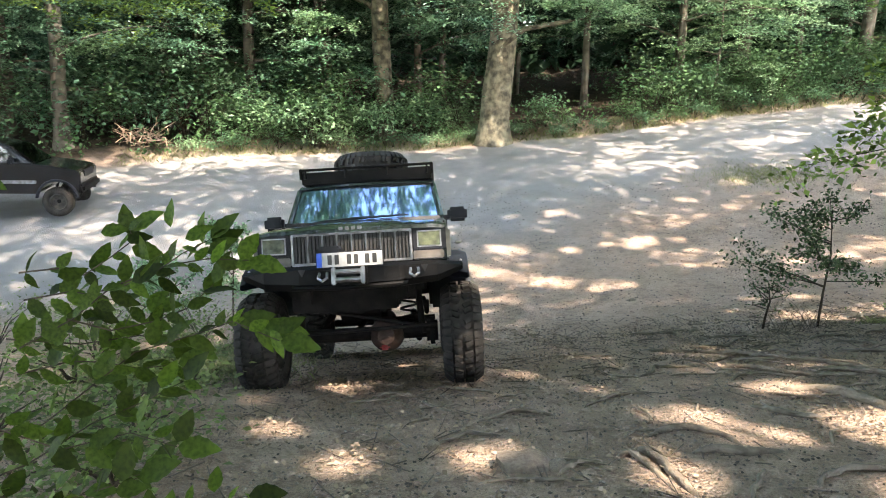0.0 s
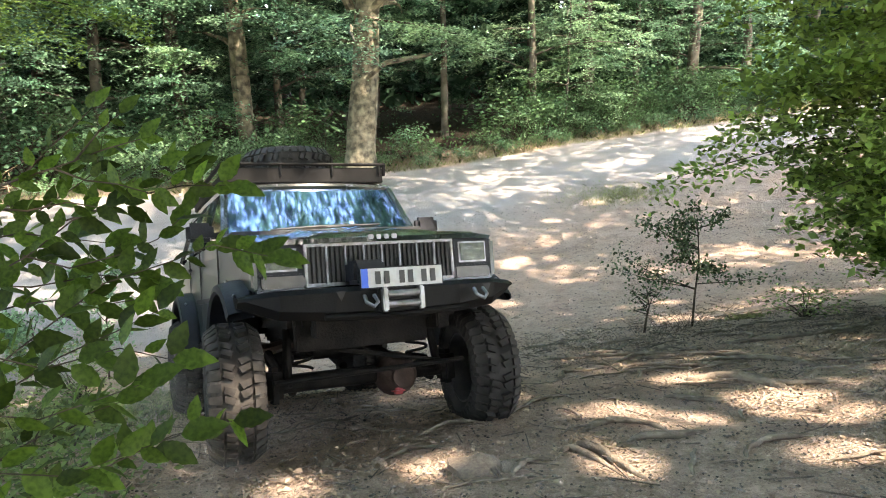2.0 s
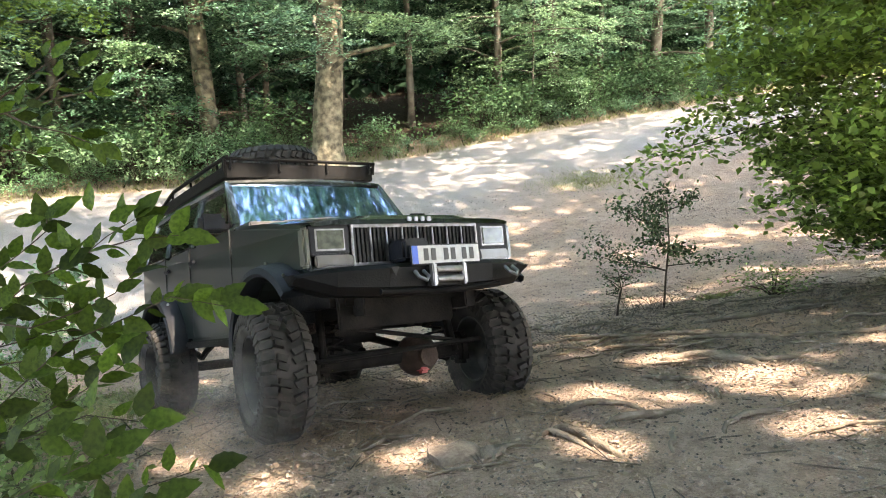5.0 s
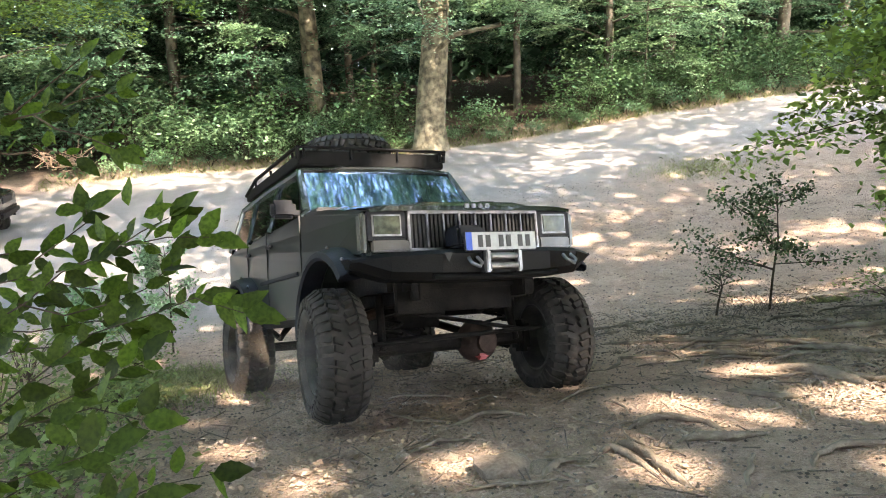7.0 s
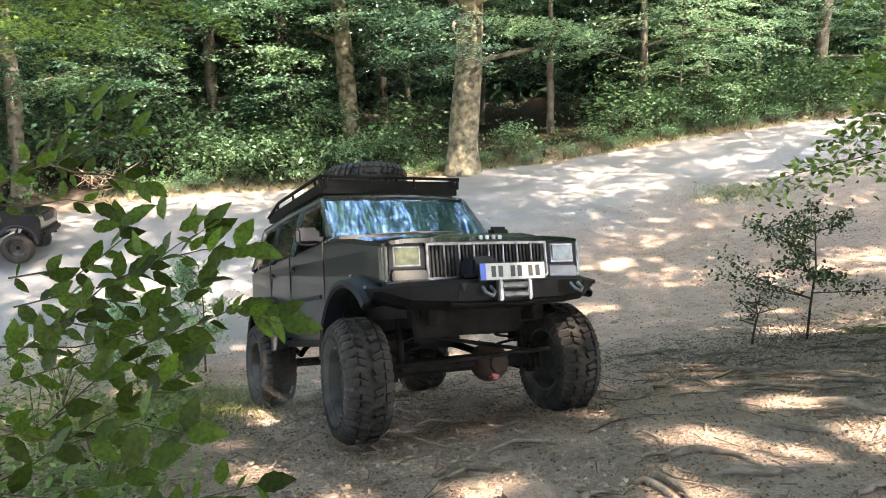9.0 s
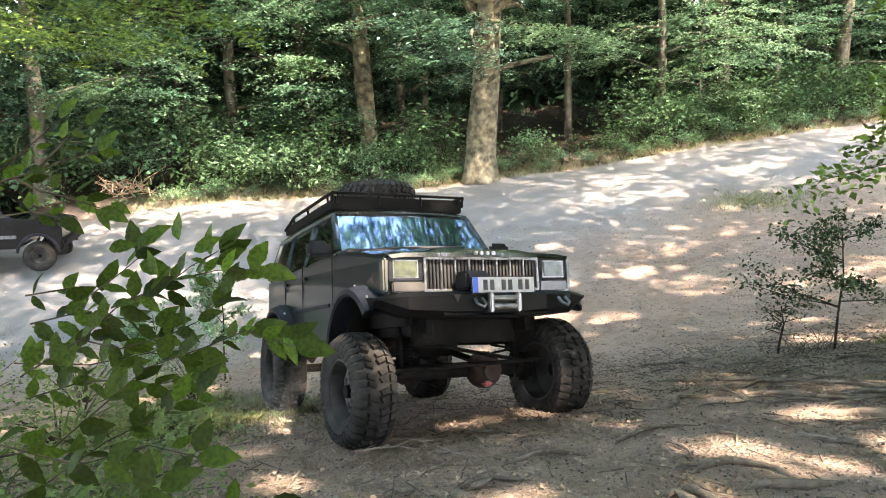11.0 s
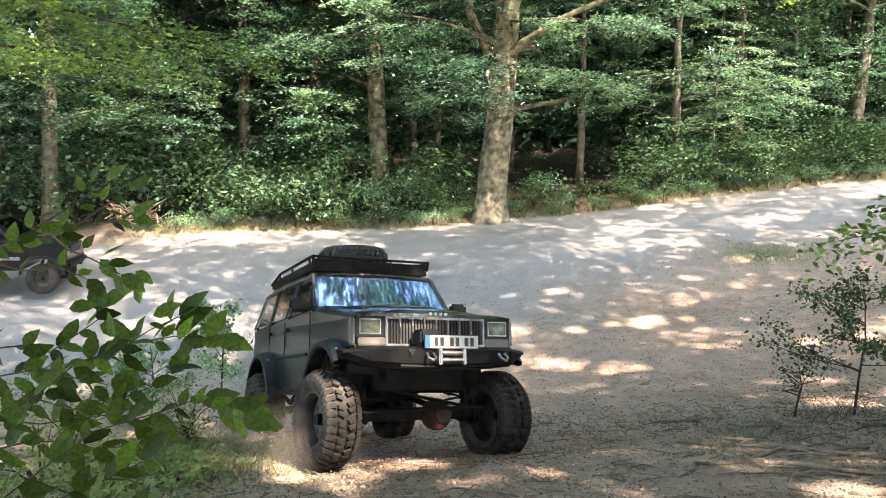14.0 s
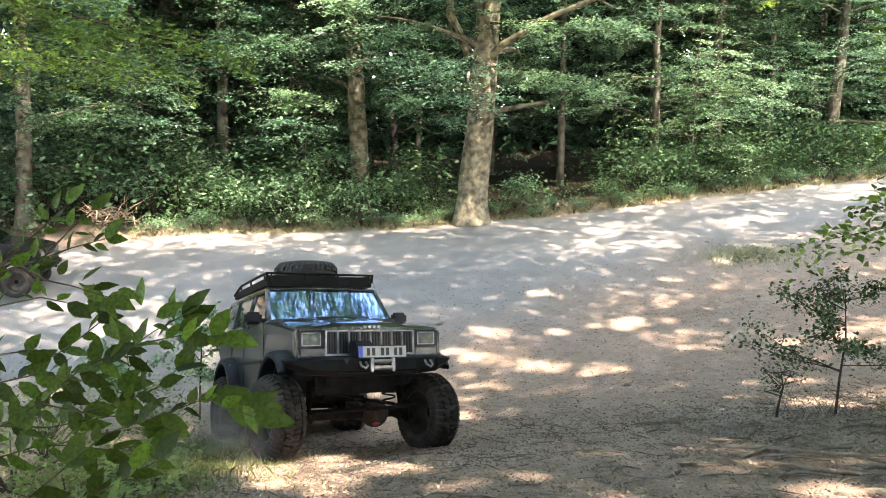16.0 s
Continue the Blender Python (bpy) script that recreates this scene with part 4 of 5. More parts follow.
    pl = part("number_plate", b, M_BLACK, J, "white number plate with a blue band")
    b = bmesh.new()
    box(b, .013, -1.006, 1.0, .52, .006, .112)
    part("plate_face", b, M_WHITE, pl)
    b = bmesh.new()
    box(b, -.226, -1.0105, 1.0, .042, .004, .112)
    part("plate_band", b, M_BLUE, pl)
    for x in (-.168, -.112, -.015, .04, .128, .186):
        b = bmesh.new()
        box(b, x + .025, -1.0105, 1.0, .034, .004, .076)
        part("plate_bar", b, M_INK, pl)
    # underside
    b = bmesh.new()
    cyl(b, (-.62, FRONT_Y, HUB_Z), (.62, FRONT_Y, HUB_Z), .062, 12)
    ax = part("front_axle", b, M_UNDER, J, "dirty front axle tube")
    b = bmesh.new()
    bmesh.ops.create_uvsphere(b, u_segments=16, v_segments=10, radius=.155, matrix=Matrix.LocRotScale((.22, FRONT_Y - .02, HUB_Z - .01), None, (1, .95, 1)))
    part("differential", b, M_RUST, ax, "rusty differential housing", smooth=True)
    b = bmesh.new()
    cyl(b, (.22, FRONT_Y - .15, HUB_Z - .02), (.22, FRONT_Y - .19, HUB_Z - .02), .075, 12)
    part("differential_cover", b, M_RUST, ax)
    b = bmesh.new()
    box(b, .2, FRONT_Y - .12, HUB_Z - .12, .09, .07, .045, .018)
    part("differential_guard", b, M_RED, ax, "red differential guard")
    b = bmesh.new()
    tube(b, [(-.66, FRONT_Y - .2, HUB_Z + .03), (.66, FRONT_Y - .22, HUB_Z + .06)], [.017, .017], 8)
    part("tie_rod", b, M_UNDER, ax, "dusty tie rod")
    b = bmesh.new()
    tube(b, [(-.45, FRONT_Y - .1, HUB_Z + .25), (.55, FRONT_Y - .16, HUB_Z + .05)], [.016, .016], 8)
    part("track_bar", b, M_UNDER, ax)
    for s in (-1, 1):
        b = bmesh.new()
        tube(b, [(s * .42 + .075 * math.cos(i * .55), FRONT_Y + .04 + .075 * math.sin(i * .55), HUB_Z + .08 + i * .0072) for i in range(64)], [.011] * 64, 5)
        part("coil_spring", b, M_UNDER, J, "dusty coil spring")
        b = bmesh.new()
        cyl(b, (s * .54, FRONT_Y - .05, HUB_Z - .02), (s * .5, FRONT_Y + .05, HUB_Z + .52), .03, 10)
        part("shock_absorber", b, M_UNDER, J)
        b = bmesh.new()
        tube(b, [(s * .5, FRONT_Y, HUB_Z - .06), (s * .42, .9, .5)], [.03, .035], 8)
        part("control_arm", b, M_UNDER, J)
        b = bmesh.new()
        box(b, s * .62, FRONT_Y, HUB_Z, .1, .16, .24, .03)
        part("steering_knuckle", b, M_UNDER, ax)
        b = bmesh.new()
        box(b, s * .4, 1.1, .72, .09, 3.6, .12, .01)
        part("frame_rail", b, M_UNDER, J)
        b = bmesh.new()
        tube(b, [(s * .5, 1.95, .62), (s * .52, 2.3, .5), (s * .52, REAR_Y, HUB_Z + .08), (s * .52, 3.0, .56)], [.03] * 4, 6)
        part("leaf_spring", b, M_UNDER, J)
    b = bmesh.new()
    cyl(b, (-.62, REAR_Y, HUB_Z), (.62, REAR_Y, HUB_Z), .045, 12)
    bmesh.ops.create_uvsphere(b, u_segments=14, v_segments=8, radius=.15, matrix=Matrix.Translation((0, REAR_Y, HUB_Z)))
    part("rear_axle", b, M_UNDER, J)
    b = bmesh.new()
    box(b, -.05, .5, .6, .5, .7, .26, .06)
    part("oil_pan", b, M_UNDER, J)
    b = bmesh.new()
    box(b, 0, -.42, .745, .86, .12, .13, .03)
    part("front_crossmember", b, M_UNDER, J)
    # dark sheet added for the black shade under the bumper
    b = bmesh.new()
    box(b, -.1, -.53, .7, .9, .04, .24, .012)
    part("splash_panel", b, M_UNDER, J, "dark panel added as the shade behind the bumper")
    b = bmesh.new()
    tube(b, [(-.3, .3, .62), (-.35, 1.2, .52), (-.45, 2.0, .56)], [.04, .05, .04], 8)
    part("exhaust_pipe", b, M_RUST, J)
    b = bmesh.new()
    box(b, 0, 1.5, .6, .5, .6, .12, .03)
    part("transfer_case", b, M_UNDER, J)
    b = bmesh.new()
    tube(b, [(-.05, .1, HUB_Z + .05), (0, 1.2, .6)], [.03, .03], 8)
    part("drive_shaft", b, M_UNDER, J)
    # roof rack, its front rail above the windscreen
    ry = -.33
    rack = part("roof_rack", box(bmesh.new(), 0, 1.32 + ry, 1.955, 1.36, .05, .13, .008), M_STEEL_BLACK, J, "black steel roof basket with rails")
    part("rack_bar", box(bmesh.new(), 0, 3.2 + ry, 1.935, 1.34, .05, .05, .008), M_STEEL_BLACK, rack)
    for s in (-1, 1):
        b = bmesh.new()
        box(b, s * .66, 2.26 + ry, 1.945, .05, 1.9, .1, .008)
        part("rack_side", b, M_STEEL_BLACK, rack)
        b = bmesh.new()
        tube(b, [(s * .69, y + ry, z) for y, z in ((1.31, 1.95), (1.28, 2.045), (1.6, 2.05), (2.75, 2.05), (3.2, 1.96))], [.018] * 5, 7)
        part("rack_rail", b, M_STEEL_BLACK, rack)
        for y in (1.55, 2.3, 2.9):
            b = bmesh.new()
            tube(b, [(s * .66, y + ry, 2.05), (s * .65, y + ry, 1.93), (s * .63, y + ry, 1.86)], [.012] * 3, 6)
            part("rack_foot", b, M_STEEL_BLACK, rack)
    b = bmesh.new()
    tube(b, [(-.69, 1.28 + ry, 2.045), (.69, 1.28 + ry, 2.045)], [.014] * 2, 7)
    part("rack_rail", b, M_STEEL_BLACK, rack)
    for x in (-.64, -.22, .22, .64):
        b = bmesh.new()
        cyl(b, (x, 1.28 + ry, 1.95), (x, 1.28 + ry, 2.045), .011, 7)
        part("rack_post", b, M_STEEL_BLACK, rack)
    part("rack_floor", box(bmesh.new(), 0, 2.25 + ry, 1.925, 1.28, 1.84, .012), M_STEEL_BLACK, rack)
    for k in range(12):
        b = bmesh.new()
        box(b, 0, 1.42 + ry + k * .155, 1.945, 1.3, .035, .02)
        part("rack_slat", b, M_STEEL_BLACK, rack)
    sp = new("spare_wheel")
    sp.parent = J
    sp.matrix_basis = pose(.0, 1.95 + ry, 2.13, 0, 90, 20)
    sp["label"] = "spare mud tyre lying on the roof rack"
    wheel_parts(sp, -1, .42, .27, rubber=M_RUBBER_CLEAN)
    # wheels
    for nm, x, y, s in (("fl", -.88, FRONT_Y, -1), ("fr", .88, FRONT_Y, 1), ("rl", -.85, REAR_Y, -1), ("rr", .85, REAR_Y, 1)):
        w = new("wheel")
        w.parent = J
        w.matrix_basis = pose(x, y, HUB_Z)
        wheel_parts(w, s)
        WHEELS[nm] = (w, x, y)
    return J


WHEELS = {}
jeep = build_jeep()

# ---- roots, stones and litter on the slope ----
def surface_z(x, y):
    return ground_z(x, y) + (noise.noise((x * 1.1, y * 1.1, 0)) * .04 + noise.noise((x * 3.3, y * 3.3, 4)) * .011) * min(1, (y + 8) / 6)


def root_thing(pts, r, sink=.52):
    """A bare root winding over the soil, thick at its middle."""
    fine = []
    for (x0, y0), (x1, y1) in zip(pts, pts[1:]):
        k = max(3, int(math.hypot(x1 - x0, y1 - y0) / .07))
        fine += [(x0 + (x1 - x0) * i / k, y0 + (y1 - y0) * i / k) for i in range(k)]
    fine.append(pts[-1])
    n = len(fine)
    co, rad = [], []
    for i, (x, y) in enumerate(fine):
        q = i / (n - 1)
        w = .05 * noise.noise((x * 5, y * 5, r * 50))
        rr = r * .8 * (.35 + .65 * math.sin(math.pi * (.12 + .76 * q))) * (1 + .5 * noise.noise((x * 11, y * 11, 2)))
        co.append((x + w, y - w, surface_z(x, y) + rr * (1 - 2 * sink) + .02 - .04 * (abs(2 * q - 1) ** 4)))
        rad.append(rr)
    bm = bmesh.new()
    tube(bm, co, rad, 8)
    me = bpy.data.meshes.new("root")
    bm.to_mesh(me)
    bm.free()
    me.materials.append(M_ROOT)
    me.polygons.foreach_set("use_smooth", np.ones(len(me.polygons), bool))
    return tagged(new("tree_root", me), "bare grey-brown tree root lying on trampled soil", "root", group="roots on the slope")


for pts, r in ((((1.23, 4.2), (1.38, 4.33), (1.57, 4.33), (1.7, 4.2), (1.78, 3.99)), .03), (((1.12, 4.05), (1.17, 3.95), (1.2, 3.77), (1.23, 3.55), (1.28, 3.3)), .034), (((.96, 3.86), (1.08, 3.9), (1.13, 3.75), (1.17, 3.55)), .024),
               (((1.43, 3.94), (1.58, 3.93), (1.72, 3.86), (1.95, 3.94)), .036), (((1.52, 3.3), (1.56, 3.42), (1.63, 3.57), (1.74, 3.69)), .02), (((2.5, 5.16), (2.68, 5.12), (2.8, 4.97), (2.9, 4.8), (3.0, 4.5)), .055),
               (((2.02, 7.6), (2.3, 7.1), (2.6, 6.85), (2.9, 6.5), (3.24, 6.3), (3.45, 5.8), (3.7, 5.3)), .03), (((2.38, 6.2), (2.65, 6.08), (2.85, 5.75), (3.2, 5.6)), .028), (((2.1, 4.8), (2.27, 4.64), (2.5, 4.48)), .028), (((.59, 3.55), (.73, 3.72), (.9, 3.83)), .022),
               (((2.78, 4.9), (3.06, 4.65), (3.5, 4.6)), .03), (((3.3, 4.0), (3.36, 3.56), (3.23, 3.08)), .035), (((2.95, 3.7), (3.08, 3.34), (3.15, 3.0)), .03), (((4.1, 4.6), (4.14, 4.15), (4.15, 3.7)), .045), (((3.1, 6.0), (3.43, 5.56), (3.7, 5.0)), .034),
               (((2.2, 5.5), (2.5, 5.75), (2.9, 5.6)), .02), (((1.6, 5.9), (1.9, 6.2), (2.3, 6.3)), .02), (((.2, 4.6), (.5, 4.75), (.8, 4.7)), .02), (((3.6, 6.6), (4.1, 6.3), (4.8, 6.4), (5.6, 6.5)), .035), (((1.9, 3.4), (2.1, 3.6), (2.45, 3.6)), .024),
               (((-.1, 4.2), (.15, 4.35), (.4, 4.25)), .016), (((3.9, 5.2), (4.3, 5.0), (4.8, 5.1)), .03), (((1.0, 4.9), (1.25, 5.2), (1.6, 5.25)), .018)):
    root_thing(pts, r)
rr = np.random.default_rng(65)
for k in range(92):
    x, y, a = (rr.uniform(-.3, 4.2), rr.uniform(3.2, 7.6), rr.uniform(0, math.tau)) if k < 38 else (rr.uniform(2.3, 6.2), rr.uniform(4.8, 9.4), rr.normal() * .5)
    pts = [(x, y)]
    for i in range(int(rr.integers(2, 5))):
        a += rr.normal() * .55
        x, y = x + math.cos(a) * .2, y + math.sin(a) * .16
        pts.append((x, y))
    root_thing(pts, rr.uniform(.007, .014) if k < 38 else rr.uniform(.009, .022), .45)


def stone_mesh(seed, flat=.5):
    bm = bmesh.new()
    bmesh.ops.create_icosphere(bm, subdivisions=2, radius=1)
    for v in bm.verts:
        n = noise.noise(v.co * 1.1 + Vector((seed, 0, 0))) * .45 + noise.noise(v.co * 2.7 + Vector((0, seed, 0))) * .15
        v.co *= 1 + n
        v.co.z *= flat
    me = bpy.data.meshes.new("stone")
    bm.to_mesh(me)
    bm.free()
    me.materials.append(M_STONE)
    return me


for k, (x, y, s, f) in enumerate(((.46, 3.74, .17, .4), (.62, 3.7, .08, .4), (-.05, 4.15, .06, .5), (.2, 4.05, .05, .5), (-.35, 4.3, .05, .5), (1.3, 7.2, .06, .6), (3.0, 8.2, .07, .5), (-.6, 4.05, .045, .5), (.35, 16.5, .09, .6), (4.9, 10.5, .06, .5), (3.2, 12.2, .06, .6))):
    ob = tagged(new("stone", stone_mesh(k + 3, f)), "rounded pale brown stone half sunk in soil", "stone", group="stones on the slope")
    ob.matrix_basis = pose(x, y, surface_z(x, y) + s * f * .12, 0, 0, k * 50) @ Matrix.Diagonal((s, s * .75, s, 1))

r = np.random.default_rng(51)


def litter(n, size, xs, ys, name, label, material, flat, lift=.012):
    x, y = r.uniform(*xs, n), r.uniform(*ys, n)
    k = np.array([noise.noise((a * .8, b * .8, 5)) > -.15 for a, b in zip(x, y)]) & (road_share(x, y) < .5)
    x, y = x[k], y[k]
    z = np.array([surface_z(a, b) for a, b in zip(x, y)]) + lift
    return leaf_stuff(name, label, np.column_stack([x, y, z]), size, material, flat, 13, "litter")


litter(15000, .042, (-4, 9), (2, 11), "leaf_litter", "scattered dead brown leaves on bare soil", M_DEAD, .8)
litter(7000, .034, (1.2, 7.5), (4.2, 10.5), "bark_litter", "dark bark chips and bits of wood on bare soil", M_FALLEN, .7)
litter(3500, .06, (-4, 13), (9, 21), "leaf_litter", "scattered dead brown leaves on bare soil", M_DEAD, .85)


def pebbles(n, xs, ys, smin, smax):
    base = np.array([(1, 0, 0), (-1, 0, 0), (0, 1, 0), (0, -1, 0), (0, 0, .6), (0, 0, -.6)], float)
    tri = np.array([(0, 2, 4), (2, 1, 4), (1, 3, 4), (3, 0, 4), (2, 0, 5), (1, 2, 5), (3, 1, 5), (0, 3, 5)])
    x, y = r.uniform(*xs, n), r.uniform(*ys, n)
    z = np.array([surface_z(a, b) for a, b in zip(x, y)]) + .006
    s = r.uniform(smin, smax, n) ** 1.0
    v = base[None] * (s[:, None, None] * r.uniform(.6, 1.3, (n, 6, 1)))
    a = r.uniform(0, math.tau, n)
    ca, sa = np.cos(a)[:, None], np.sin(a)[:, None]
    v = np.stack([v[..., 0] * ca - v[..., 1] * sa, v[..., 0] * sa + v[..., 1] * ca, v[..., 2]], -1) + np.column_stack([x, y, z])[:, None]
    f = (tri[None] + 6 * np.arange(n)[:, None, None]).reshape(-1, 3)
    return tagged(new("pebbles", quads_mesh("pebbles", v.reshape(-1, 3), f, M_PEBBLE)), "loose pebbles and bits of bark on the slope", "pebbles", kind="stuff")


def sticks(n, xs, ys):
    x, y, a, L = r.uniform(*xs, n), r.uniform(*ys, n), r.uniform(0, math.tau, n), r.uniform(.05, .28, n)
    z = np.array([surface_z(p, q) for p, q in zip(x, y)]) + .01
    c, d = np.column_stack([x, y, z]), np.column_stack([np.cos(a), np.sin(a), r.normal(size=n) * .06]) * L[:, None]
    s, u = np.column_stack([-np.sin(a), np.cos(a), np.zeros(n)]) * .004, np.array((0, 0, .007))
    v = np.stack([c - d / 2 - s, c - d / 2 + s, c - d / 2 + u, c + d / 2 - s, c + d / 2 + s, c + d / 2 + u], 1).reshape(-1, 3)
    q = np.array([(0, 1, 4, 3), (1, 2, 5, 4), (2, 0, 3, 5)])
    f = (q[None] + 6 * np.arange(n)[:, None, None]).reshape(-1, 4)
    return tagged(new("fallen_twigs", quads_mesh("fallen_twigs", v, f, M_FALLEN)), "small fallen twigs scattered on bare soil", "twigs", kind="stuff")


sticks(1300, (-3, 7), (2.2, 11))
M_PEBBLE = mat("pebble", (0.09, 0.07, 0.058), 0.9, color2=(0.22, 0.185, 0.155), scale=3, island=.6)
pebbles(14000, (-3, 6.5), (2, 9.5), .004, .015)
pebbles(6000, (-4, 11), (9, 20), .008, .026)

# ---- the sapling on the slope ----
def spray_leaves(V, F, n0, rng, pts, size, flat=.5):
    v, f = leaf_verts(rng, pts, size, flat)
    V.append(v), F.append(f + n0)
    return n0 + len(v)


def sapling(x, y, h, label, seed, leaf, spread=.75, size=.05, leaves=26, name="sapling"):
    rng = np.random.default_rng(seed)
    root = tagged(new(name), label, "sapling")
    root.location = (x, y, surface_z(x, y) - .02)
    bm = bmesh.new()
    tube(bm, [(0, 0, 0), (.02, 0, h * .3), (.06, 0, h * .62), (.03, .03, h)], [.017, .014, .01, .004], 7)
    part("trunk", bm, M_TWIG, root, smooth=True)
    V, F, n0 = [], [], 0
    for k in range(15):
        q = rng.uniform(.3, .95)
        a = rng.uniform(0, math.tau) if k > 5 else math.pi + rng.uniform(-.6, .6)
        L = spread * rng.uniform(.5, 1.1) * (1.15 - .75 * q)
        b = np.array((.05 * q, 0, h * q))
        e = b + np.array((math.cos(a) * L, math.sin(a) * L, L * rng.uniform(.15, .75)))
        m = (b + e) / 2 + rng.normal(size=3) * .03
        t = bmesh.new()
        tube(t, [tuple(b), tuple(m), tuple(e)], [.008, .005, .002], 5)
        part("branch", t, M_TWIG, root)
        c = b + (e - b) * rng.uniform(.3, 1.05, (leaves, 1)) + rng.normal(size=(leaves, 3)) * .06
        n0 = spray_leaves(V, F, n0, rng, c, size)
    ob = new("foliage", quads_mesh("foliage", np.concatenate(V), np.concatenate(F), leaf))
    ob.parent = root
    return root


sapling(4.55, 8.7, 1.45, "sparse dark-leaved sapling with bare lower twigs", 3, M_LEAF_SAPLING, 1.15, .052, 150)
dry = tagged(new("dry_shrub"), "low tangle of bare dry twigs at the sapling's foot", "shrub")
dry.location = (4.3, 8.6, surface_z(4.3, 8.6) - .02)
rng = np.random.default_rng(19)
for k in range(34):
    a, L = rng.uniform(0, math.tau), rng.uniform(.12, .42)
    b = rng.normal(size=2) * (.22, .14)
    t = bmesh.new()
    tube(t, [(b[0], b[1], 0), (b[0] + math.cos(a) * L * .3, b[1] + math.sin(a) * L * .3, L * .5), (b[0] + math.cos(a) * L * .7, b[1] + math.sin(a) * L * .6, L * .8)], [.005, .0035, .0015], 4)
    part("stem", t, M_FALLEN, dry)
sapling(4.0, 8.95, .6, "small twiggy sapling with few leaves", 4, M_LEAF_SAPLING, .4, .04, 16)
sapling(-3.45, 11.8, 1.75, "airy grey-green sapling at the track's near edge", 5, M_LEAF_LIGHT, .75, .07, 110)
sapling(-4.3, 11.2, 1.2, "airy grey-green sapling at the track's near edge", 6, M_LEAF_LIGHT, .85, .065, 110)
rng = np.random.default_rng(15)
for x, y, w, h in ((-3.6, 10.6, 1.4, .6), (-5.0, 10.4, 1.8, .8), (-4.2, 8.6, 1.6, .6), (-3.2, 9.6, .9, .45), (5.6, 7.9, .9, .3), (-6.3, 10.0, 2.0, .9), (-1.9, 4.3, .9, .3), (-2.4, 5.3, 1.1, .35), (-1.7, 3.5, .8, .3), (-2.9, 4.4, 1.2, .45), (-2.3, 6.5, .9, .3), (-3.3, 6.3, 1.3, .5), (-2.2, 3.3, 1.0, .4)):
    shrub("ground_shrub", rng, x, y, w, h, 500, .045, M_HERB, "low green shrub on the grassy slope")


# ---- the beech bush beside the slope ----
def bush_tree():
    rng = np.random.default_rng(77)
    root = tagged(new("beech_bush"), "many-stemmed beech with broad layered green sprays", "tree")
    root.location = (7.2, 6.8, surface_z(7.2, 6.8) - .05)
    V, F, n0 = [], [], 0
    for k in range(6):
        a = rng.uniform(0, math.tau)
        e = (math.cos(a) * 1.1 - .3, math.sin(a) * .9, rng.uniform(2.4, 4.4))
        t = bmesh.new()
        tube(t, [(rng.normal() * .16, rng.normal() * .16, 0), (e[0] * .2, e[1] * .35 + .08, e[2] * .3), (e[0] * .75, e[1] * .6 - .1, e[2] * .65), e], [.045, .036, .022, .006], 7)
        part("stem", t, M_BARK_DARK, root, smooth=True)
    for k in range(260):
        z = 1.05 + 4.4 * (k / 260) ** 1.5 + rng.uniform(-.15, .15)
        a = rng.uniform(2.5, 5.0) if k % 5 else rng.uniform(0, math.tau)
        L = rng.uniform(1.4, 3.1) * (1.12 if 1.6 < z < 2.2 else .62 if z < 1.6 else .92)
        b = np.array((math.cos(a) * .3 - .1, math.sin(a) * .3, z))
        w = np.array((math.cos(a), math.sin(a), rng.uniform(-.1, .16)))
        e = b + w * L
        if k % 2 == 0:
            t = bmesh.new()
            tube(t, [tuple(b), tuple(b + w * L * .5 + np.array((0, 0, .04))), tuple(e - np.array((0, 0, .2 * L * .5)))], [.014, .008, .003], 5)
            part("branch", t, M_TWIG, root)
        c = spray_points(rng, b + w * L * .2, w, L * .82, 210, .22, .12)
        n0 = spray_leaves(V, F, n0, rng, c, .1, .66)
    # low sprays that hang about the stems
    for k in range(60):
        a, z, L = rng.uniform(2.5, 5.2), rng.uniform(.45, 1.25), rng.uniform(.9, 1.8)
        w = np.array((math.cos(a), math.sin(a), .05))
        c = spray_points(rng, np.array((math.cos(a) * .25, math.sin(a) * .25, z)), w, L, 110, .26, .12)
        n0 = spray_leaves(V, F, n0, rng, c, .09, .66)
    for k in range(26):
        a = rng.uniform(1.8, 4.6)
        L = rng.uniform(.6, 1.7)
        z = rng.uniform(.15, .6)
        t = bmesh.new()
        tube(t, [(math.cos(a) * .15, math.sin(a) * .15, z * .5), (math.cos(a) * L * .6, math.sin(a) * L * .6, z), (math.cos(a) * L, math.sin(a) * L, z + .05)], [.009, .006, .002], 4)
        part("branch", t, M_TWIG, root)
    ob = new("foliage", quads_mesh("foliage", np.concatenate(V), np.concatenate(F), M_LEAF_BUSH))
    ob.parent = root


M_LEAF_BUSH = leaf_mat("bush_leaf", (0.1, 0.165, 0.036), (0.17, 0.25, 0.055), .45)
bush_tree()


